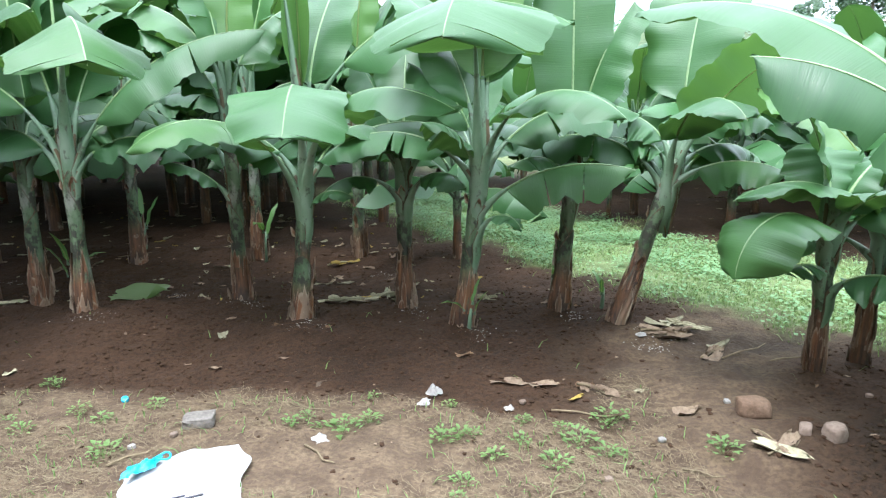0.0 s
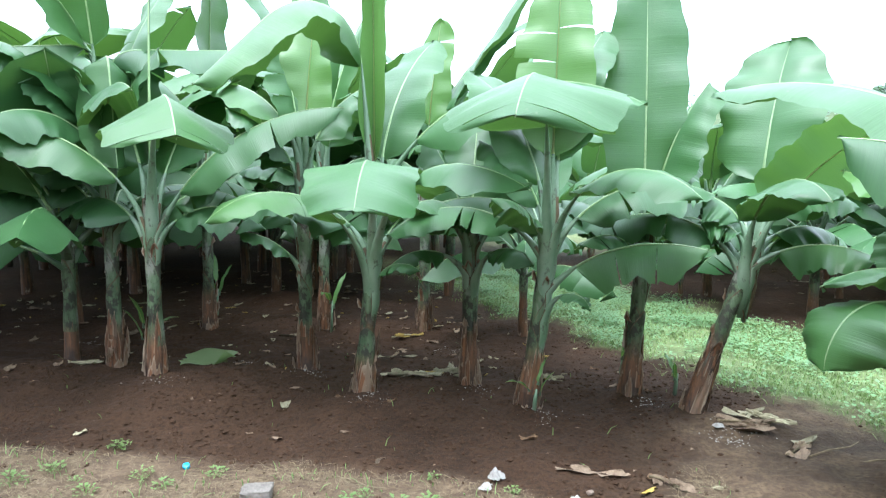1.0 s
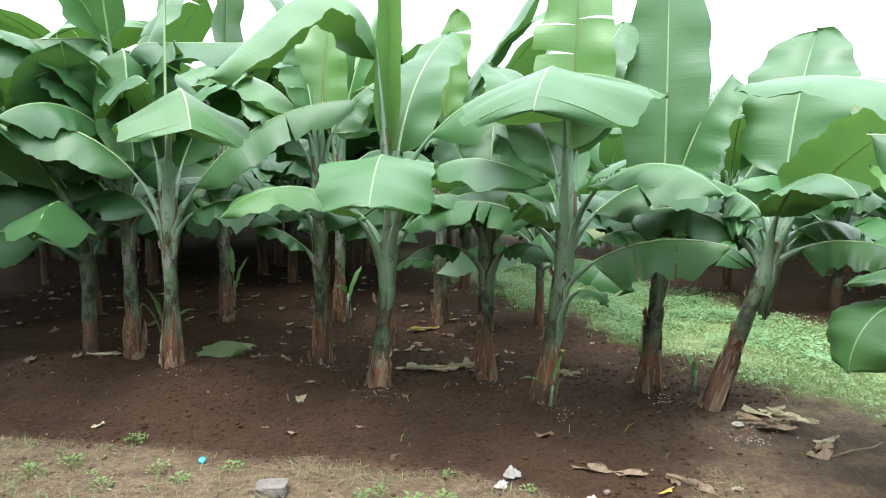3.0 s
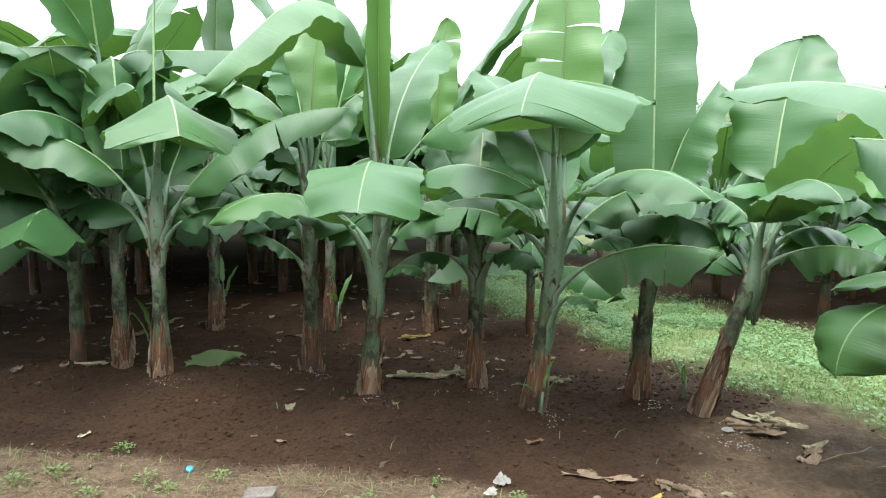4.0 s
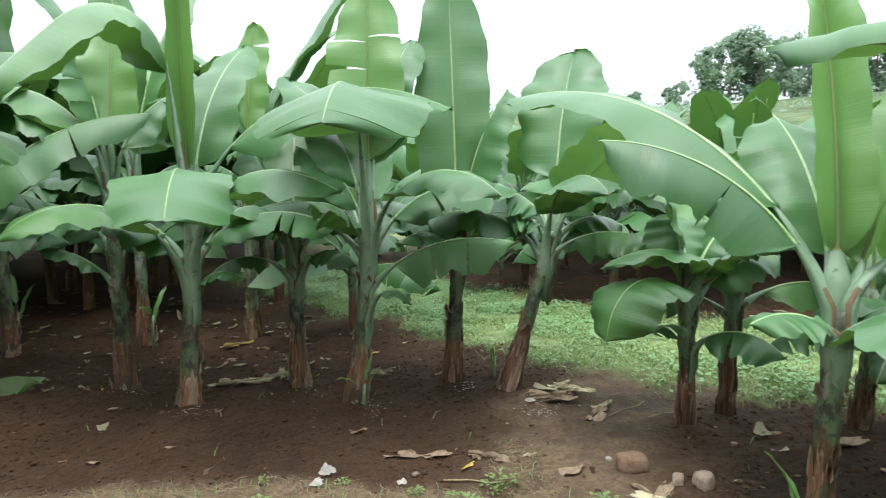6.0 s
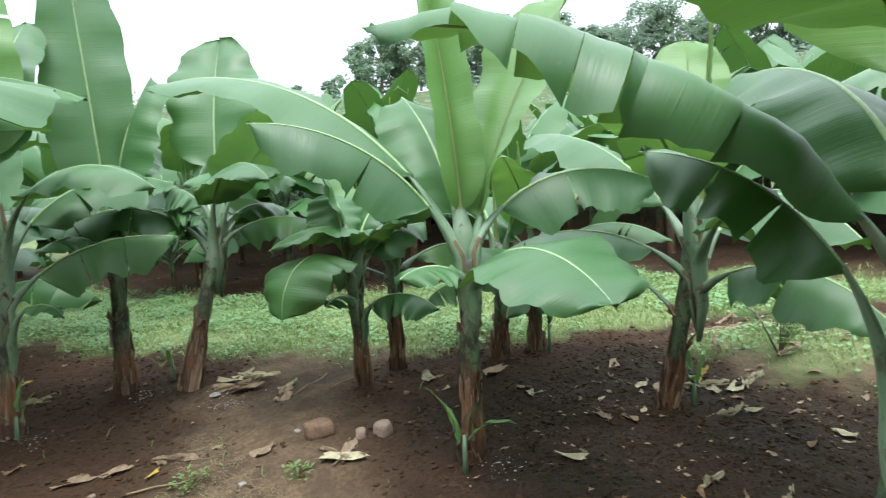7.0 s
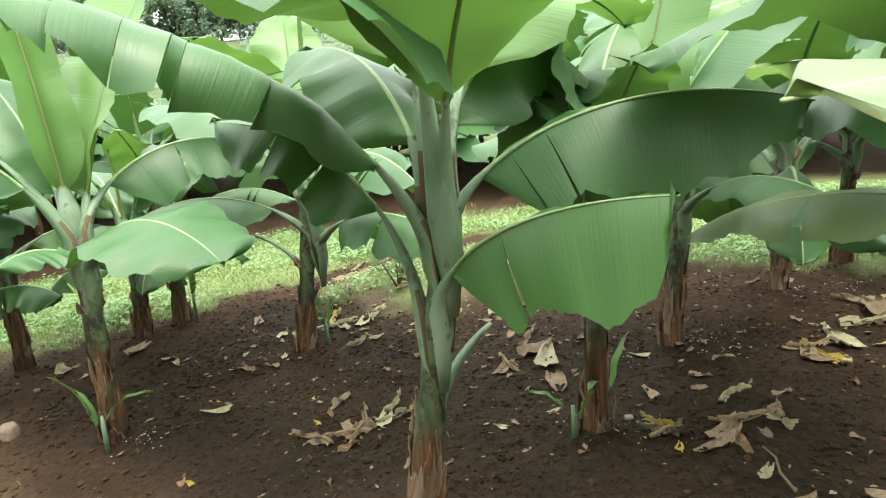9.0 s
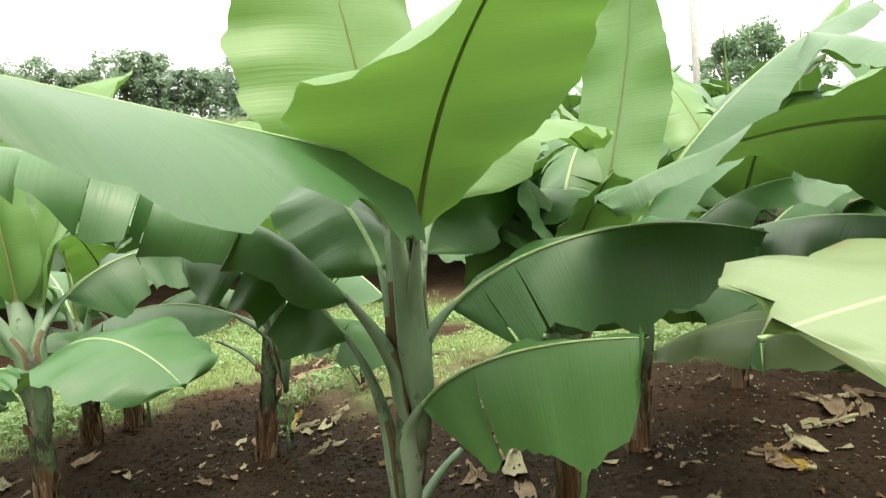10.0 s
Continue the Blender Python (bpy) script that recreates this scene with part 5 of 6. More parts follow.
TAN, PALE, GOLD = (DRY_LEAF, "shredded tan dry banana leaf on dark soil"), (PALE_LEAF, "shredded pale withered banana leaf on dark soil"), (YELLOW_LEAF, "torn yellowing banana leaf on dark soil")
for k, (x, y, turn, length, look_of) in enumerate((
        (2.51, -0.50, -55, 0.34, TAN), (2.58, -0.63, 15, 0.22, PALE), (2.35, -0.22, 60, 0.2, GOLD), (2.30, -0.25, -40, 0.18, TAN), (2.69, -0.46, -30, 0.24, PALE),
        (3.38, -0.85, 15, 0.36, PALE), (3.17, -0.80, 40, 0.3, GOLD), (3.24, -0.72, -60, 0.26, TAN), (3.89, -1.15, 10, 0.42, TAN), (4.02, -1.28, 70, 0.38, TAN),
        (3.70, -1.06, -25, 0.4, TAN), (3.58, -1.0, 120, 0.35, PALE), (3.89, -0.98, 50, 0.35, TAN), (3.95, -1.05, -70, 0.3, PALE), (4.2, -1.45, 20, 0.4, TAN),
        (2.07, 1.04, -50, 0.36, TAN), (2.14, 1.0, 20, 0.3, TAN), (2.0, 1.12, 80, 0.26, TAN), (2.37, 0.95, 10, 0.22, PALE), (2.3, 0.88, -35, 0.26, PALE), (2.24, 1.0, 40, 0.24, TAN), (2.37, 1.24, 0, 0.18, PALE),
        (3.23, 1.86, 20, 0.32, GOLD), (3.15, 1.8, -30, 0.36, PALE), (3.41, 1.65, 10, 0.3, PALE), (2.94, 1.51, -10, 0.2, PALE), (3.26, 0.62, 0, 0.3, TAN), (2.93, 0.59, 45, 0.26, TAN),
        (3.8, 2.1, 30, 0.4, TAN), (4.1, 2.3, -20, 0.45, TAN), (4.3, 2.0, 60, 0.4, PALE), (3.9, 1.7, 0, 0.35, TAN), (4.5, 2.5, 10, 0.4, TAN),
        (-0.66, 4.56, -5, 0.45, PALE), (-0.42, 4.62, 12, 0.3, PALE), (0.22, 4.56, -8, 0.34, PALE), (1.33, 3.86, 12, 0.4, TAN), (1.5, 3.95, -35, 0.32, PALE), (1.52, 3.6, 40, 0.3, TAN),
        (1.32, 2.52, 110, 0.24, TAN), (-2.25, 4.85, 0, 0.3, PALE), (-0.9, 5.9, 30, 0.36, GOLD), (0.75, 3.12, -30, 0.26, TAN))):
    shredded_leaf(x, y, turn, length, *look_of, 700 + k)


def bits(name, count, seed, where, small, large, material, label, category, squash=0.7, sink=0.3):
    """Clods or crumbs: small uneven lumps, too many to count."""
    rnd = random.Random(seed)
    bm = bmesh.new()
    bmesh.ops.create_icosphere(bm, subdivisions=1, radius=1)
    shape = np.array([v.co[:] for v in bm.verts])
    tris = [[v.index for v in fc.verts] for fc in bm.faces]
    bm.free()
    verts, faces = [], []
    n = 0
    while n < count:
        x, y = where(rnd)
        if x is None:
            continue
        s = small + (large - small) * rnd.random() ** 3
        jig = 1 + np.array([[rnd.uniform(-0.28, 0.28)] for _ in shape])
        co = shape * jig * s * np.array([rnd.uniform(0.8, 1.3), rnd.uniform(0.8, 1.3), squash]) + np.array([x, y, height_at(x, y) + s * squash * (0.5 - sink)])
        k = len(verts)
        verts.extend(map(tuple, co))
        faces.extend(tuple(i + k for i in t) for t in tris)
        n += 1
    return scatter_object(name, verts, faces, material, label, category)


def on_soil(rnd):
    x, y = rnd.uniform(-3.5, 4.6), rnd.uniform(-1.2, 6.5)
    if grass_at(x, y) > 0.3 or straw_at(x, y) > 0.3 and rnd.random() < 0.92:
        return None, None
    if wet_and_shade_at(x, y) > 0.35 and rnd.random() < 0.75:
        return None, None
    if y > 5 and rnd.random() < 0.5:
        return None, None
    return x, y


bits("clods", 19000, 41, on_soil, 0.003, 0.017, CLOD, "crumbly dark brown clods of tilled soil", "soil clods", 0.6, 0.4)


def on_shaded_bed(rnd):
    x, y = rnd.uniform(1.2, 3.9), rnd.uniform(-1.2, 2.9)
    return (x, y) if wet_and_shade_at(x, y) > rnd.uniform(0.3, 0.7) and grass_at(x, y) < 0.3 else (None, None)


# near-black clods carry on the beds' painted canopy shade
bits("moist_clods", 16000, 47, on_shaded_bed, 0.003, 0.012, SHADED_CLOD, "blackish brown clods of tilled soil, canopy shade in their colour", "soil clods", 0.6, 0.4)
FEET = [(-2.4, 4.2), (-0.93, 4.0), (-0.27, 4.3), (0.1, 3.92), (0.75, 4.2), (1.2, 3.85), (-1.45, 4.5), (-2.1, 4.9), (1.75, 1.95), (2.3, 0.1), (3.2, -0.25), (-3.6, 5.4), (-0.6, 5.6), (1.1, 3.7), (3.1, -0.34), (2.98, 0.1), (3.95, -0.66), (4.2, -0.9), (3.62, -1.25), (2.25, -0.15)]


def by_feet(rnd):
    x, y = rnd.choice(FEET)
    return x + rnd.gauss(0.08, 0.07), y + rnd.gauss(-0.02, 0.055)


bits("white_crumbs", 1500, 42, by_feet, 0.0016, 0.006, PAPER, "small white crumbs of fertiliser by the stems", "crumbs", 0.6, 0.0)


def on_path(rnd):
    x, y = rnd.uniform(-3.2, 1.0), rnd.uniform(1.6, 3.3)
    return (x, y) if straw_at(x, y) > rnd.uniform(0.3, 1.0) and wob(x, y, 1.4, 12) > rnd.uniform(-0.5, 0.25) else (None, None)


def straw_bits(count, seed):
    rnd = random.Random(seed)
    verts, faces = [], []
    while len(faces) < count:
        x, y = on_path(rnd)
        if x is None:
            continue
        a, ln, w = rnd.uniform(0, 6.28), rnd.uniform(0.015, 0.07), rnd.uniform(0.0004, 0.0009)
        dx, dy, z = math.cos(a), math.sin(a), height_at(x, y) + rnd.uniform(0.002, 0.02)
        b = rnd.uniform(-0.25, 0.25) * ln
        up = rnd.uniform(-0.006, 0.02)
        k = len(verts)
        for s in (-0.5, 0.0, 0.5):
            cx, cy, cz = x + dx * ln * s - dy * b * (0.25 - s * s) * 4, y + dy * ln * s + dx * b * (0.25 - s * s) * 4, z + up * (s + 0.5)
            verts += [(cx - dy * w, cy + dx * w, cz), (cx + dy * w, cy - dx * w, cz + w)]
        faces += [(k, k + 1, k + 3, k + 2), (k + 2, k + 3, k + 5, k + 4)]
    return verts, faces


def leaf_crumbs(count, seed):
    """Chips of withered leaf trodden into the bed."""
    rnd = random.Random(seed)
    verts, faces = [], []
    while len(faces) < count:
        x, y = (rnd.uniform(-6, 5), rnd.uniform(-1.4, 10)) if rnd.random() < 0.5 else (rnd.uniform(1.6, 4.6), rnd.uniform(-1.5, 2.5))
        if grass_at(x, y) > 0.4 or wob(x, y, 1.3, 44) < rnd.uniform(-0.5, 0.35) or (straw_at(x, y) > 0.5 and rnd.random() < 0.6):
            continue
        s, a, z = 0.003 + 0.016 * rnd.random() ** 2.5, rnd.uniform(0, 6.28), height_at(x, y) + rnd.uniform(0.004, 0.012)
        c, d, k = math.cos(a) * s, math.sin(a) * s, len(verts)
        q = rnd.uniform(0.25, 0.7)
        verts += [(x - c, y - d, z), (x + d * q, y - c * q, z + rnd.uniform(0, 0.6) * s), (x + c, y + d, z + rnd.uniform(0, 0.5) * s), (x - d * q, y + c * q, z + rnd.uniform(-0.1, 0.5) * s)]
        faces.append((k, k + 1, k + 2, k + 3))
    return verts, faces


v, f = leaf_crumbs(1900, 46)
scatter_object("leaf_crumbs", v, f, DRY_LEAF, "small tan chips of withered leaf on dark soil", "leaf chips")
v, f = straw_bits(44000, 43)
scatter_object("dry_straw", v, f, STRAW, "dry tan straw and grass strewn over the path", "straw")
v, f = grass_blades(2600, 44, lambda r: on_path(r) if r.random() < 0.5 else on_soil(r) if r.random() < 0.08 else (None, None), 0.015, 0.05, 0.003, 1.4)
scatter_object("sprouts", v, f, WEED, "tiny green sprouts on the path", "grass sprouts")


# ---- weeds ----
def weed_mesh(seed, spread, tall, count, size):
    rnd = random.Random(seed)
    v, f = [], []
    for _ in range(count):
        a, r = rnd.uniform(0, 6.28), spread * math.sqrt(rnd.random())
        c = Vector((math.cos(a) * r, math.sin(a) * r, tall * rnd.uniform(0.25, 1.0) * (1 - 0.4 * r / spread)))
        ln, w = size * rnd.uniform(0.7, 1.3), size * rnd.uniform(0.25, 0.4)
        d = Vector((math.cos(a + rnd.uniform(-0.8, 0.8)), math.sin(a + rnd.uniform(-0.8, 0.8)), rnd.uniform(-0.2, 0.6))).normalized()
        s = d.cross(Vector((0, 0, 1))).normalized()
        up = s.cross(d)
        k = len(v)
        v += [c, c + d * ln * 0.4 + s * w + up * 0.15 * ln, c + d * ln * 0.4 + up * 0.05 * ln, c + d * ln * 0.4 - s * w + up * 0.15 * ln, c + d * ln]
        f += [(k, k + 2, k + 1), (k, k + 3, k + 2), (k + 1, k + 2, k + 4), (k + 2, k + 3, k + 4)]
        b = Vector((c.x * 0.3, c.y * 0.3, 0))
        k = len(v)
        v += [b - s * 0.0015, b + s * 0.0015, c + s * 0.001]
        f.append((k, k + 1, k + 2))
    return mesh_of("weed", v, f, WEED)


WEEDS = [weed_mesh(90 + k, 0.05 + 0.012 * k, 0.06 + 0.01 * k, 22 + 8 * k, 0.032) for k in range(4)]
WEED_SPOTS = [(-2.04, 2.88), (-1.92, 2.77), (-1.44, 2.54), (-2.05, 3.27), (-0.71, 2.79), (-0.66, 2.86), (-0.37, 2.84), (-0.48, 2.76), (-0.37, 3.08), (0.04, 2.67),
              (0.1, 2.68), (-0.03, 2.66), (0.18, 2.48), (0.33, 2.77), (0.42, 2.43), (0.04, 2.31), (0.5, 2.71), (0.65, 2.51), (-1.41, 3.02), (1.12, 2.5), (-0.6, 2.77),
              (0.3, 2.62), (0.55, 2.6), (-1.75, 2.95), (-1.6, 2.85), (0.02, 2.2), (-2.2, 2.95), (0.72, 2.78), (0.0, 2.98), (-2.3, 2.8)]
for k, (x, y) in enumerate(WEED_SPOTS):
    ob = new("weed", WEEDS[k % 4])
    ob.matrix_world = pose(x, y, height_at(x, y) - 0.004, 0, 0, k * 77) @ Matrix.Scale(0.5 + 0.1 * (k * 7 % 5), 4)
    tagged(ob, "small bright green weed growing on the path", "weed", "weeds on the path")

v, f = [], []
rnd = random.Random(77)
n = 0
while n < 20000:
    x, y = on_strip(rnd)
    if x is None or wob(x, y, 1.1, 31) < rnd.uniform(-0.4, 0.3):
        continue
    z, s, a = height_at(x, y) + rnd.uniform(0.02, 0.07), rnd.uniform(0.010, 0.022), rnd.uniform(0, 6.28)
    t1, t2 = rnd.uniform(-0.4, 0.4) * s, rnd.uniform(-0.4, 0.4) * s
    c, d = math.cos(a) * s, math.sin(a) * s
    k = len(v)
    v += [(x - c, y - d, z), (x + d * 0.7, y - c * 0.7, z + t1), (x + c, y + d, z + t2), (x - d * 0.7, y + c * 0.7, z - t1)]
    f.append((k, k + 1, k + 2, k + 3))
    n += 1
scatter_object("clover", v, f, CLOVER, "low broad-leaved green weeds among the strip's grass", "ground cover")


# ---- young shoots beside the stems ----
def shoot(x, y, h, az, leaves=2, seed=0):
    p = empty("banana_shoot", pose(x, y, height_at(x, y) - 0.01), "small green banana sucker sprouting beside an older stem", "banana shoot", "banana shoots")
    rnd = random.Random(seed)
    part("stem", mesh_of("stem", *tube([(0, 0, 0), (0.005, 0, h * 0.35), (0.012, 0.004, h * 0.6)], [0.014, 0.011, 0.007], 8), PETIOLE), p)
    for k in range(leaves):
        make_leaf(p, h * (0.45 + 0.12 * k), az + 150 * k, h * rnd.uniform(0.6, 0.9), 80 - 25 * (k % 2), 40 - 55 * (k % 2), h * 0.11, 0, -10, -10, mats=YOUNG, detail=0,
                  petiole=0.15, sheath=0, thick=0.3)


shoot(1.69, 2.0, 0.30, 0, 3, 1)
shoot(2.36, -0.02, 0.28, 120, 3, 2)
shoot(2.20, 0.06, 0.22, 200, 2, 3)
shoot(2.90, 1.68, 0.26, 90, 3, 4)
shoot(0.14, 3.93, 0.22, 100, 3, 5)
shoot(0.78, 4.75, 0.3, 30, 2, 6)
shoot(-2.74, 4.82, 0.4, 250, 3, 7)
shoot(1.05, 4.33, 0.24, 200, 2, 8)
shoot(-1.62, 6.0, 0.5, 30, 2, 9)
shoot(-2.9, 6.45, 0.45, 30, 3, 10)
shoot(3.12, 2.92, 0.4, 60, 3, 11)


# ---- stones, sack and scraps on the path ----
def stone(name, x, y, size, material, label, seed, turn=0):
    rnd = random.Random(seed)
    bm = bmesh.new()
    bmesh.ops.create_icosphere(bm, subdivisions=3, radius=1)
    for vt in bm.verts:
        n = noise.noise(vt.co * 1.3 + Vector((seed, 0, 0))) * 0.25 + noise.noise(vt.co * 4 + Vector((0, seed, 0))) * 0.06
        vt.co = vt.co * (1 + n)
        vt.co = Vector((max(-0.8, min(0.85, vt.co.x)), max(-0.8, min(0.8, vt.co.y)), max(-0.6, min(0.7, vt.co.z))))
        vt.co = Vector((vt.co.x * size[0], vt.co.y * size[1], vt.co.z * size[2]))
    me = bpy.data.meshes.new(name)
    bm.to_mesh(me)
    bm.free()
    me.materials.append(material)
    me.polygons.foreach_set("use_smooth", [True] * len(me.polygons))
    ob = new(name, me)
    ob.matrix_world = pose(x, y, height_at(x, y) + size[2] * 0.35, 0, 0, turn)
    return tagged(ob, label, "stone")


stone("stone", 1.36, 2.77, (0.085, 0.06, 0.06), RED_STONE, "angular reddish-brown stone lying on the soil", 3, -10)
stone("stone", 1.59, 2.53, (0.055, 0.05, 0.055), STONE, "rounded grey-brown stone lying on the soil", 5, 30)
stone("stone", 1.49, 2.57, (0.045, 0.03, 0.03), STONE, "small flat grey-brown stone on the soil", 8, 60)
for k, (x, y) in enumerate(((0.9, 2.6), (0.35, 2.95), (1.3, 2.9), (2.0, 2.95), (-1.35, 2.6), (-1.2, 2.68), (2.38, -0.1), (0.6, 2.3))):
    stone("pebble", x, y, (0.02, 0.016, 0.014), STONE if k % 2 else PAPER, "small pale pebble on the soil", 20 + k, k * 50)


def brick_piece():
    bm = bmesh.new()
    bmesh.ops.create_cube(bm, size=1)
    bmesh.ops.subdivide_edges(bm, edges=bm.edges[:], cuts=4, use_grid_fill=True)
    for vt in bm.verts:
        vt.co = Vector((vt.co.x * 0.135, vt.co.y * 0.085, vt.co.z * 0.05))
        vt.co += vt.co.normalized() * 0.008 * noise.noise(vt.co * 30)
    bmesh.ops.bevel(bm, geom=[e for e in bm.edges if e.calc_face_angle(0) > 1.0], offset=0.004, segments=1, affect="EDGES")
    me = bpy.data.meshes.new("brick_piece")
    bm.to_mesh(me)
    bm.free()
    me.materials.append(CONCRETE)
    ob = new("brick_piece", me)
    ob.matrix_world = pose(-1.13, 2.79, height_at(-1.13, 2.79) + 0.018, 3, -2, 8)
    return tagged(ob, "weathered grey brick piece half sunk in the path", "brick")


brick_piece()


def sack():
    """A flattened woven plastic sack with a blue bag caught in its mouth."""
    s = empty("sack", pose(-1.02, 2.27, height_at(-1.02, 2.27), 0, 0, 24), "crumpled white woven plastic sack lying on the path", "sack")
    v, f = [], []
    ni, nj = 26, 20
    for side in (1, -1):
        for i in range(ni + 1):
            for j in range(nj + 1):
                a, b = i / ni * 2 - 1, j / nj * 2 - 1
                x = a * 0.215 * (1 + 0.07 * noise.noise(Vector((b * 2.2, 1, 0)))) + 0.02 * b
                y = b * 0.27 * (1 + 0.10 * noise.noise(Vector((a * 2.4, 5, 0))))
                x += 0.055 * max(0.0, a) ** 2 * max(0.0, 1 - abs(b - 0.45) * 1.6)
                y *= 1 - 0.2 * max(0.0, -a) - 0.1 * max(0.0, a)
                t = (1 - a ** 4) * (1 - b ** 4)
                z = 0.012 + 0.022 * t * side + (0.026 * noise.noise(Vector((x * 8, y * 8, 2))) + 0.016 * noise.noise(Vector((x * 22, y * 22, 7)))) * (0.3 + t)
                v.append((x, y, max(0.003, z + 0.012)))
    n1 = (ni + 1) * (nj + 1)
    for i in range(ni):
        for j in range(nj):
            a = i * (nj + 1) + j
            f.append((a, a + nj + 1, a + nj + 2, a + 1))
            f.append((a + n1, a + n1 + 1, a + n1 + nj + 2, a + n1 + nj + 1))
    body = part("body", mesh_of("body", v, f, WHITE_SACK), s)
    for k, (x, y, w) in enumerate(((-0.02, -0.13, 0.06), (0.03, -0.15, 0.08), (0.0, -0.17, 0.05))):
        bv = [(x + w * (q - 0.5), y + 0.004 * r, 0.062) for r in (-1, 1) for q in (0, 1)]
        bv += [(p[0], p[1], 0.058) for p in bv]
        part("printed_bar", mesh_of("printed_bar", bv, [(0, 1, 3, 2), (4, 6, 7, 5), (0, 4, 5, 1), (2, 3, 7, 6)], INK, smooth=False), body, "black printed bar")
    bv, bf = [], []
    for i in range(17):
        for j in range(11):
            a, b = i / 16 * 2 - 1, j / 10 * 2 - 1
            fold = noise.noise(Vector((a * 3, b * 3, 4))) + 0.5 * noise.noise(Vector((a * 8, b * 8, 9)))
            bv.append((-0.13 + a * 0.062 * (1 + 0.2 * fold) + 0.02 * b, 0.13 + b * 0.04 * (1 + 0.3 * fold) + 0.02 * a, 0.066 + 0.018 * (1 - a * a) * (1 - b * b) + 0.016 * fold * (1.2 - a * a)))
    for i in range(16):
        for j in range(10):
            a = i * 11 + j
            bf.append((a, a + 11, a + 12, a + 1))
    bag = part("blue_bag", mesh_of("blue_bag", bv, bf, BLUE), s, "crumpled bright blue plastic bag")
    ring = [(-0.052 + 0.03 * math.cos(k * 0.524), 0.155 + 0.024 * math.sin(k * 0.524), 0.082 + 0.006 * math.sin(k * 1.05)) for k in range(13)]
    part("handle", mesh_of("handle", *tube(ring, [0.0045] * 13, 7), BLUE), bag, "blue loop handle")


sack()
cap = new("bottle_cap", mesh_of("bottle_cap", *join(tube([(0, 0, 0), (0, 0, 0.004), (0, 0, 0.014), (0, 0, 0.016)], [0.017, 0.018, 0.017, 0.014], 18)), BLUE))
cap.matrix_world = pose(-1.58, 3.05, height_at(-1.58, 3.05) + 0.006, 25, 10, 0)
tagged(cap, "small bright blue plastic bottle cap on the path", "bottle cap")


def scrap(x, y, size, seed, tall):
    rnd = random.Random(seed)
    v, f = [], []
    for i in range(9):
        for j in range(9):
            a, b = i / 8 * 2 - 1, j / 8 * 2 - 1
            n = noise.noise(Vector((a * 1.7 + seed, b * 1.7, 0)))
            v.append((a * size * (1 + 0.4 * n), b * size * (0.8 + 0.5 * noise.noise(Vector((a, b, seed)))), max(0.003, tall * (1 - a * a) * (1 - b * b) + 0.6 * tall * n)))
    for i in range(8):
        for j in range(8):
            a = i * 9 + j
            f.append((a, a + 9, a + 10, a + 1))
    ob = new("paper_scrap", mesh_of("paper_scrap", v, f, PAPER))
    ob.matrix_world = pose(x, y, height_at(x, y) + 0.004, 0, 0, seed * 40)
    tagged(ob, "crumpled dirty white scrap lying on the soil", "litter")


scrap(-0.07, 3.12, 0.035, 1, 0.05)
scrap(-0.12, 3.04, 0.035, 2, 0.02)
scrap(-0.57, 2.68, 0.04, 3, 0.02)
scrap(0.28, 2.9, 0.02, 4, 0.02)
scrap(1.16, 3.80, 0.03, 5, 0.02)


def twig(x, y, ln, turn):
    ob = new("twig", mesh_of("twig", *tube([(-ln / 2, 0, 0.008), (-ln * 0.1, 0.01, 0.012), (ln * 0.25, -0.008, 0.012), (ln / 2, 0.012, 0.016)], [0.005, 0.0045, 0.004, 0.0025], 6), STRAW))
    ob.matrix_world = pose(x, y, height_at(x, y), 0, 0, turn)
    tagged(ob, "thin dry brown twig lying on the ground", "twig", "twigs")


for x, y, ln, turn in ((-0.72, 2.98, 0.3, -25), (0.62, 2.85, 0.3, -18), (-0.55, 2.52, 0.22, -50), (0.98, 2.35, 0.16, -30), (1.36, 2.47, 0.2, 25), (1.7, 3.6, 0.4, 30), (1.9, 3.5, 0.3, 15),
                       (-2.9, 6.2, 0.3, 30), (-1.3, 2.5, 0.2, 40), (2.2, -0.62, 0.25, 20), (0.4, 2.2, 0.25, 30)):
    twig(x, y, ln, turn)


# ---- bush, pole, car in the distance ----
def bush(x, y, h):
    b = empty("bush", pose(x, y, height_at(x, y) - 0.01), "sparse leafy green bush at the edge of the grass", "bush")
    rnd = random.Random(8)
    stems, v, f = [], [], []
    for k in range(9):
        a, r = rnd.uniform(0, 6.28), rnd.uniform(0.1, 0.24)
        tip = Vector((math.cos(a) * r, math.sin(a) * r, h * rnd.uniform(0.6, 1.0)))
        stems.append(tube([(0, 0, 0), tip * 0.5 + Vector((0, 0, 0.04)), tip], [0.006, 0.004, 0.002], 5))
        for _ in range(34):
            c = tip * rnd.uniform(0.35, 1.05) + Vector((rnd.gauss(0, 0.035), rnd.gauss(0, 0.035), rnd.gauss(0, 0.03)))
            d = Vector((rnd.gauss(0, 1), rnd.gauss(0, 1), rnd.gauss(0, 0.5))).normalized() * rnd.uniform(0.02, 0.035)
            s = d.orthogonal().normalized() * 0.009
            q = len(v)
            v += [c - d, c + s, c + d, c - s]
            f.append((q, q + 1, q + 2, q + 3))
    for st in stems:
        part("stem", mesh_of("stem", *st, BARK), b)
    part("foliage", mesh_of("foliage", v, f, WEED, smooth=False), b, kind="stuff")


bush(3.85, 1.75, 0.48)


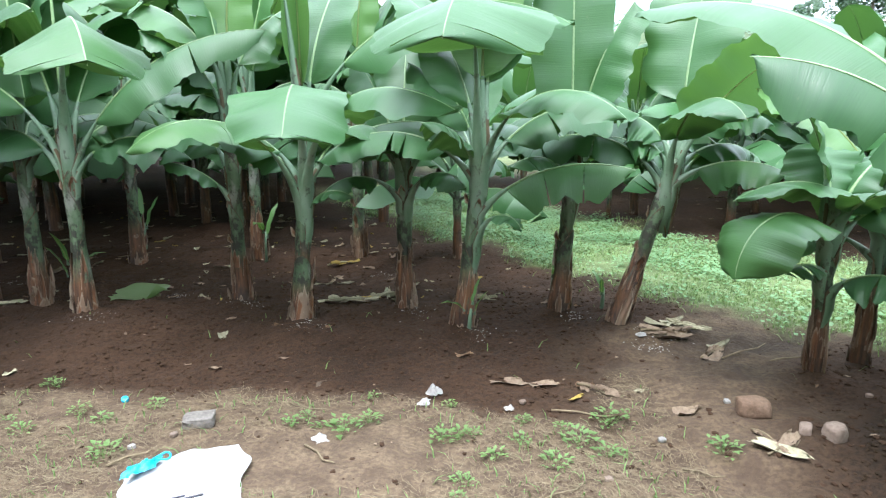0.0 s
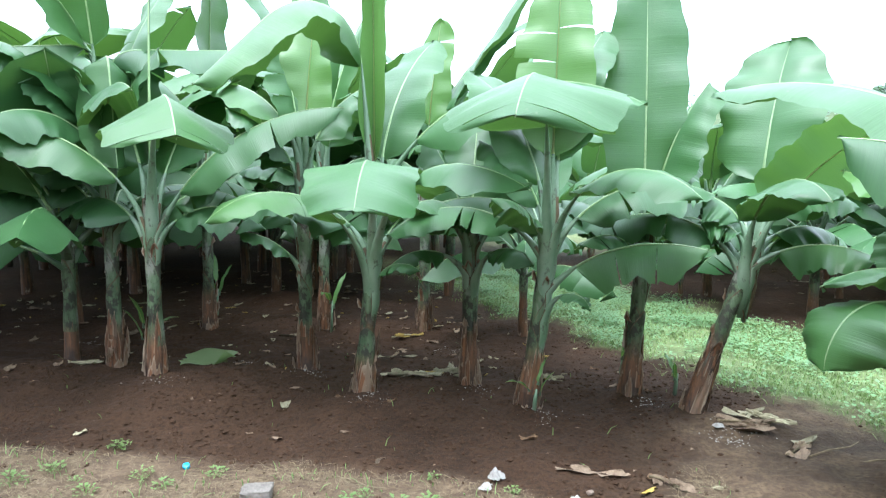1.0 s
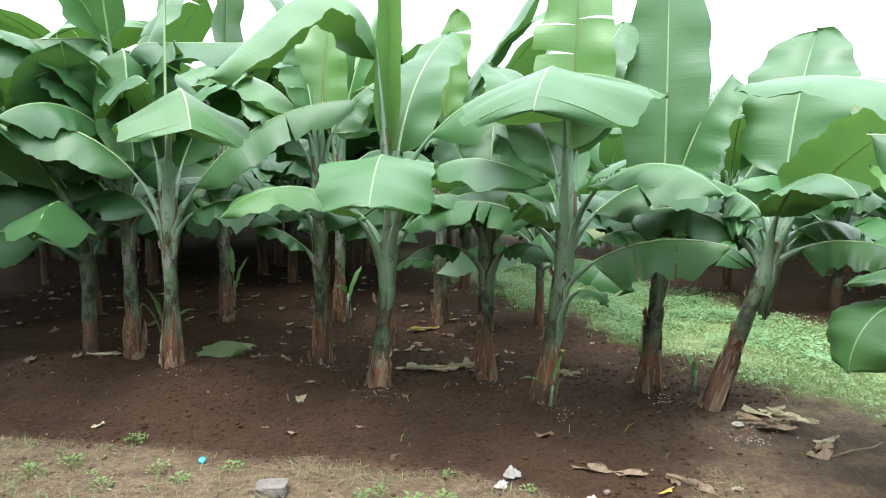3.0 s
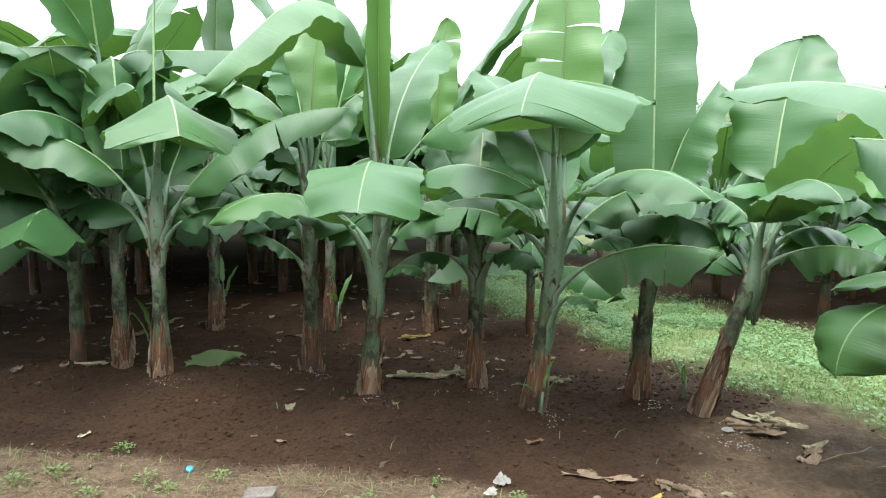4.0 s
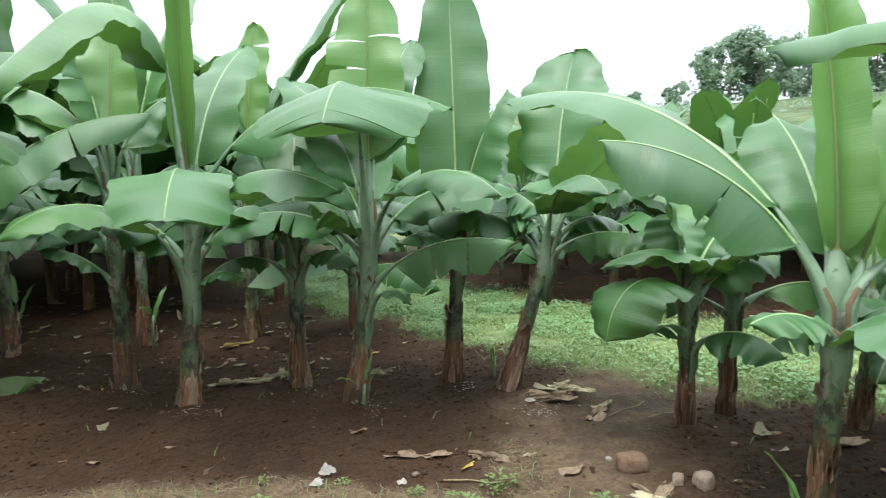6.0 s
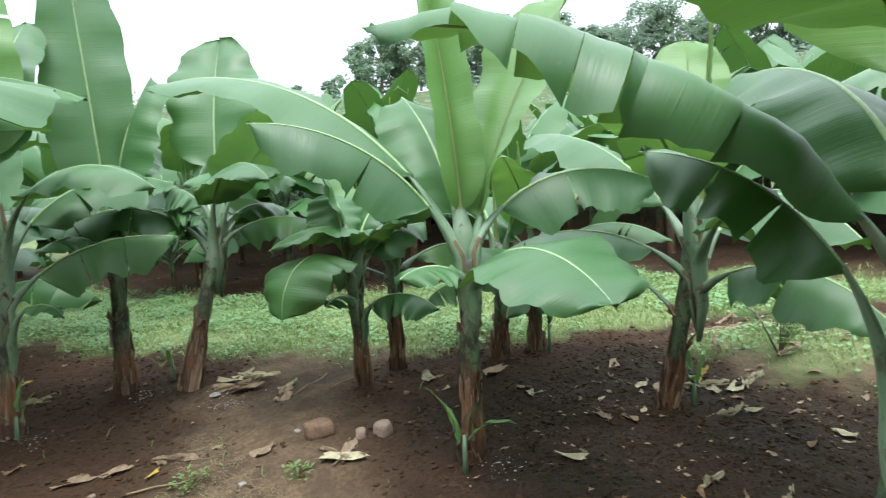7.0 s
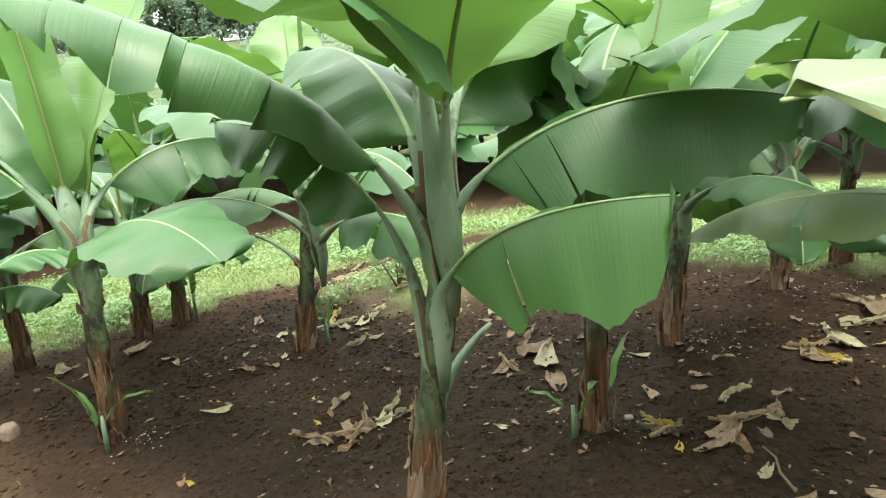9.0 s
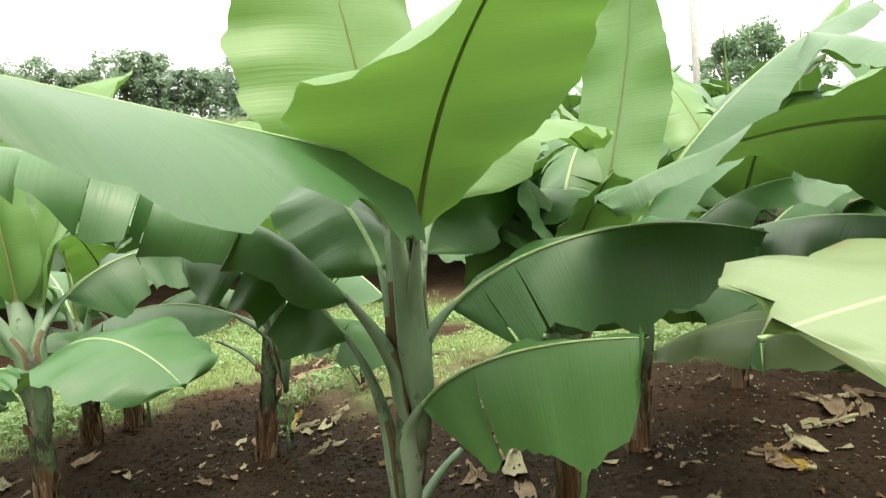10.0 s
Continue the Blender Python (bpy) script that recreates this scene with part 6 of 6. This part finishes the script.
def pole():
    a = radians(89.6)
    x, y = 24 * math.sin(a), 24 * math.cos(a)
    p = empty("utility_pole", pose(x, y, height_at(x, y) - 0.2), "tall plain grey concrete utility pole", "utility pole")
    part("shaft", mesh_of("shaft", *tube([(0, 0, 0), (0, 0, 4), (0.03, 0, 8.5)], [0.125, 0.105, 0.08], 12), POLE_GREY), p)
    part("crossarm", mesh_of("crossarm", *tube([(0, -0.8, 7.9), (0, 0.8, 7.9)], [0.05, 0.05], 6), BARK), p)


pole()


def car(az, paint, label):
    a = radians(az)
    x, y = 97 * math.sin(a), 97 * math.cos(a)
    c = empty("car", pose(x, y, height_at(x, y), 0, 0, -az), label, "car")
    profile = [(-2.0, 0.35), (-2.05, 0.8), (-1.9, 0.95), (-1.25, 1.0), (-0.75, 1.42), (0.75, 1.46), (1.5, 1.02), (2.0, 0.9), (2.05, 0.35)]
    n = len(profile)
    v = [(px, s * (0.82 if pz < 1.2 else 0.66), pz) for s in (-1, 1) for px, pz in profile]
    f = [tuple(range(n)), tuple(range(2 * n - 1, n - 1, -1))] + [(i, i + n, (i + 1) % n + n, (i + 1) % n) for i in range(n)]
    part("body", mesh_of("body", v, f, paint, smooth=False), c)
    for s in (-1, 1):
        for x0, x1 in ((-1.05, -0.1), (0.0, 1.05)):
            wv = [(x0 + 0.12, s * 0.80, 1.03), (x1, s * 0.80, 1.03), (x1 - 0.12, s * 0.70, 1.36), (x0 + 0.3, s * 0.70, 1.36)]
            wv += [(p[0], p[1] - s * 0.05, p[2]) for p in wv]
            part("window", mesh_of("window", wv, [(0, 1, 2, 3), (7, 6, 5, 4), (0, 4, 5, 1), (1, 5, 6, 2), (2, 6, 7, 3), (3, 7, 4, 0)], CAR_GLASS, smooth=False), c, "dark side window")
        for wx in (-1.3, 1.3):
            part("wheel", mesh_of("wheel", *tube([(wx, s * 0.62, 0.33), (wx, s * 0.66, 0.33), (wx, s * 0.82, 0.33), (wx, s * 0.85, 0.33)], [0.28, 0.33, 0.33, 0.27], 18), RUBBER), c, "black tyre")


car(62.2, CAR_PAINT, "dark blue car parked on the far road")
car(56.2, CAR_RED, "bright red car parked on the far road")


def far_shrubs():
    """Scrub and crops on the slope behind the plantation."""
    rnd = random.Random(61)
    v, f = [], []
    for _ in range(620):
        az, d = radians(rnd.uniform(-30, 105)), 16 + 66 * rnd.random() ** 0.7
        x, y = d * math.sin(az), d * math.cos(az)
        z, r = height_at(x, y), rnd.uniform(0.3, 0.9) * (0.6 + d / 90)
        for _ in range(46):
            p = Vector((rnd.gauss(0, 0.5) * r * 1.6, rnd.gauss(0, 0.5) * r * 1.6, abs(rnd.gauss(0, 0.5)) * r))
            c = Vector((x, y, z)) + p
            e1 = Vector((rnd.gauss(0, 1), rnd.gauss(0, 1), rnd.gauss(0, 0.6))).normalized() * r * rnd.uniform(0.12, 0.26)
            e2 = e1.orthogonal().normalized() * r * rnd.uniform(0.08, 0.16)
            k = len(v)
            v += [c - e1, c + e2, c + e1, c - e2]
            f.append((k, k + 1, k + 2, k + 3))
    scatter_object("scrub", v, f, HAZED_LEAF, "pale green scrub and crops on the far slope", "scrub")


far_shrubs()
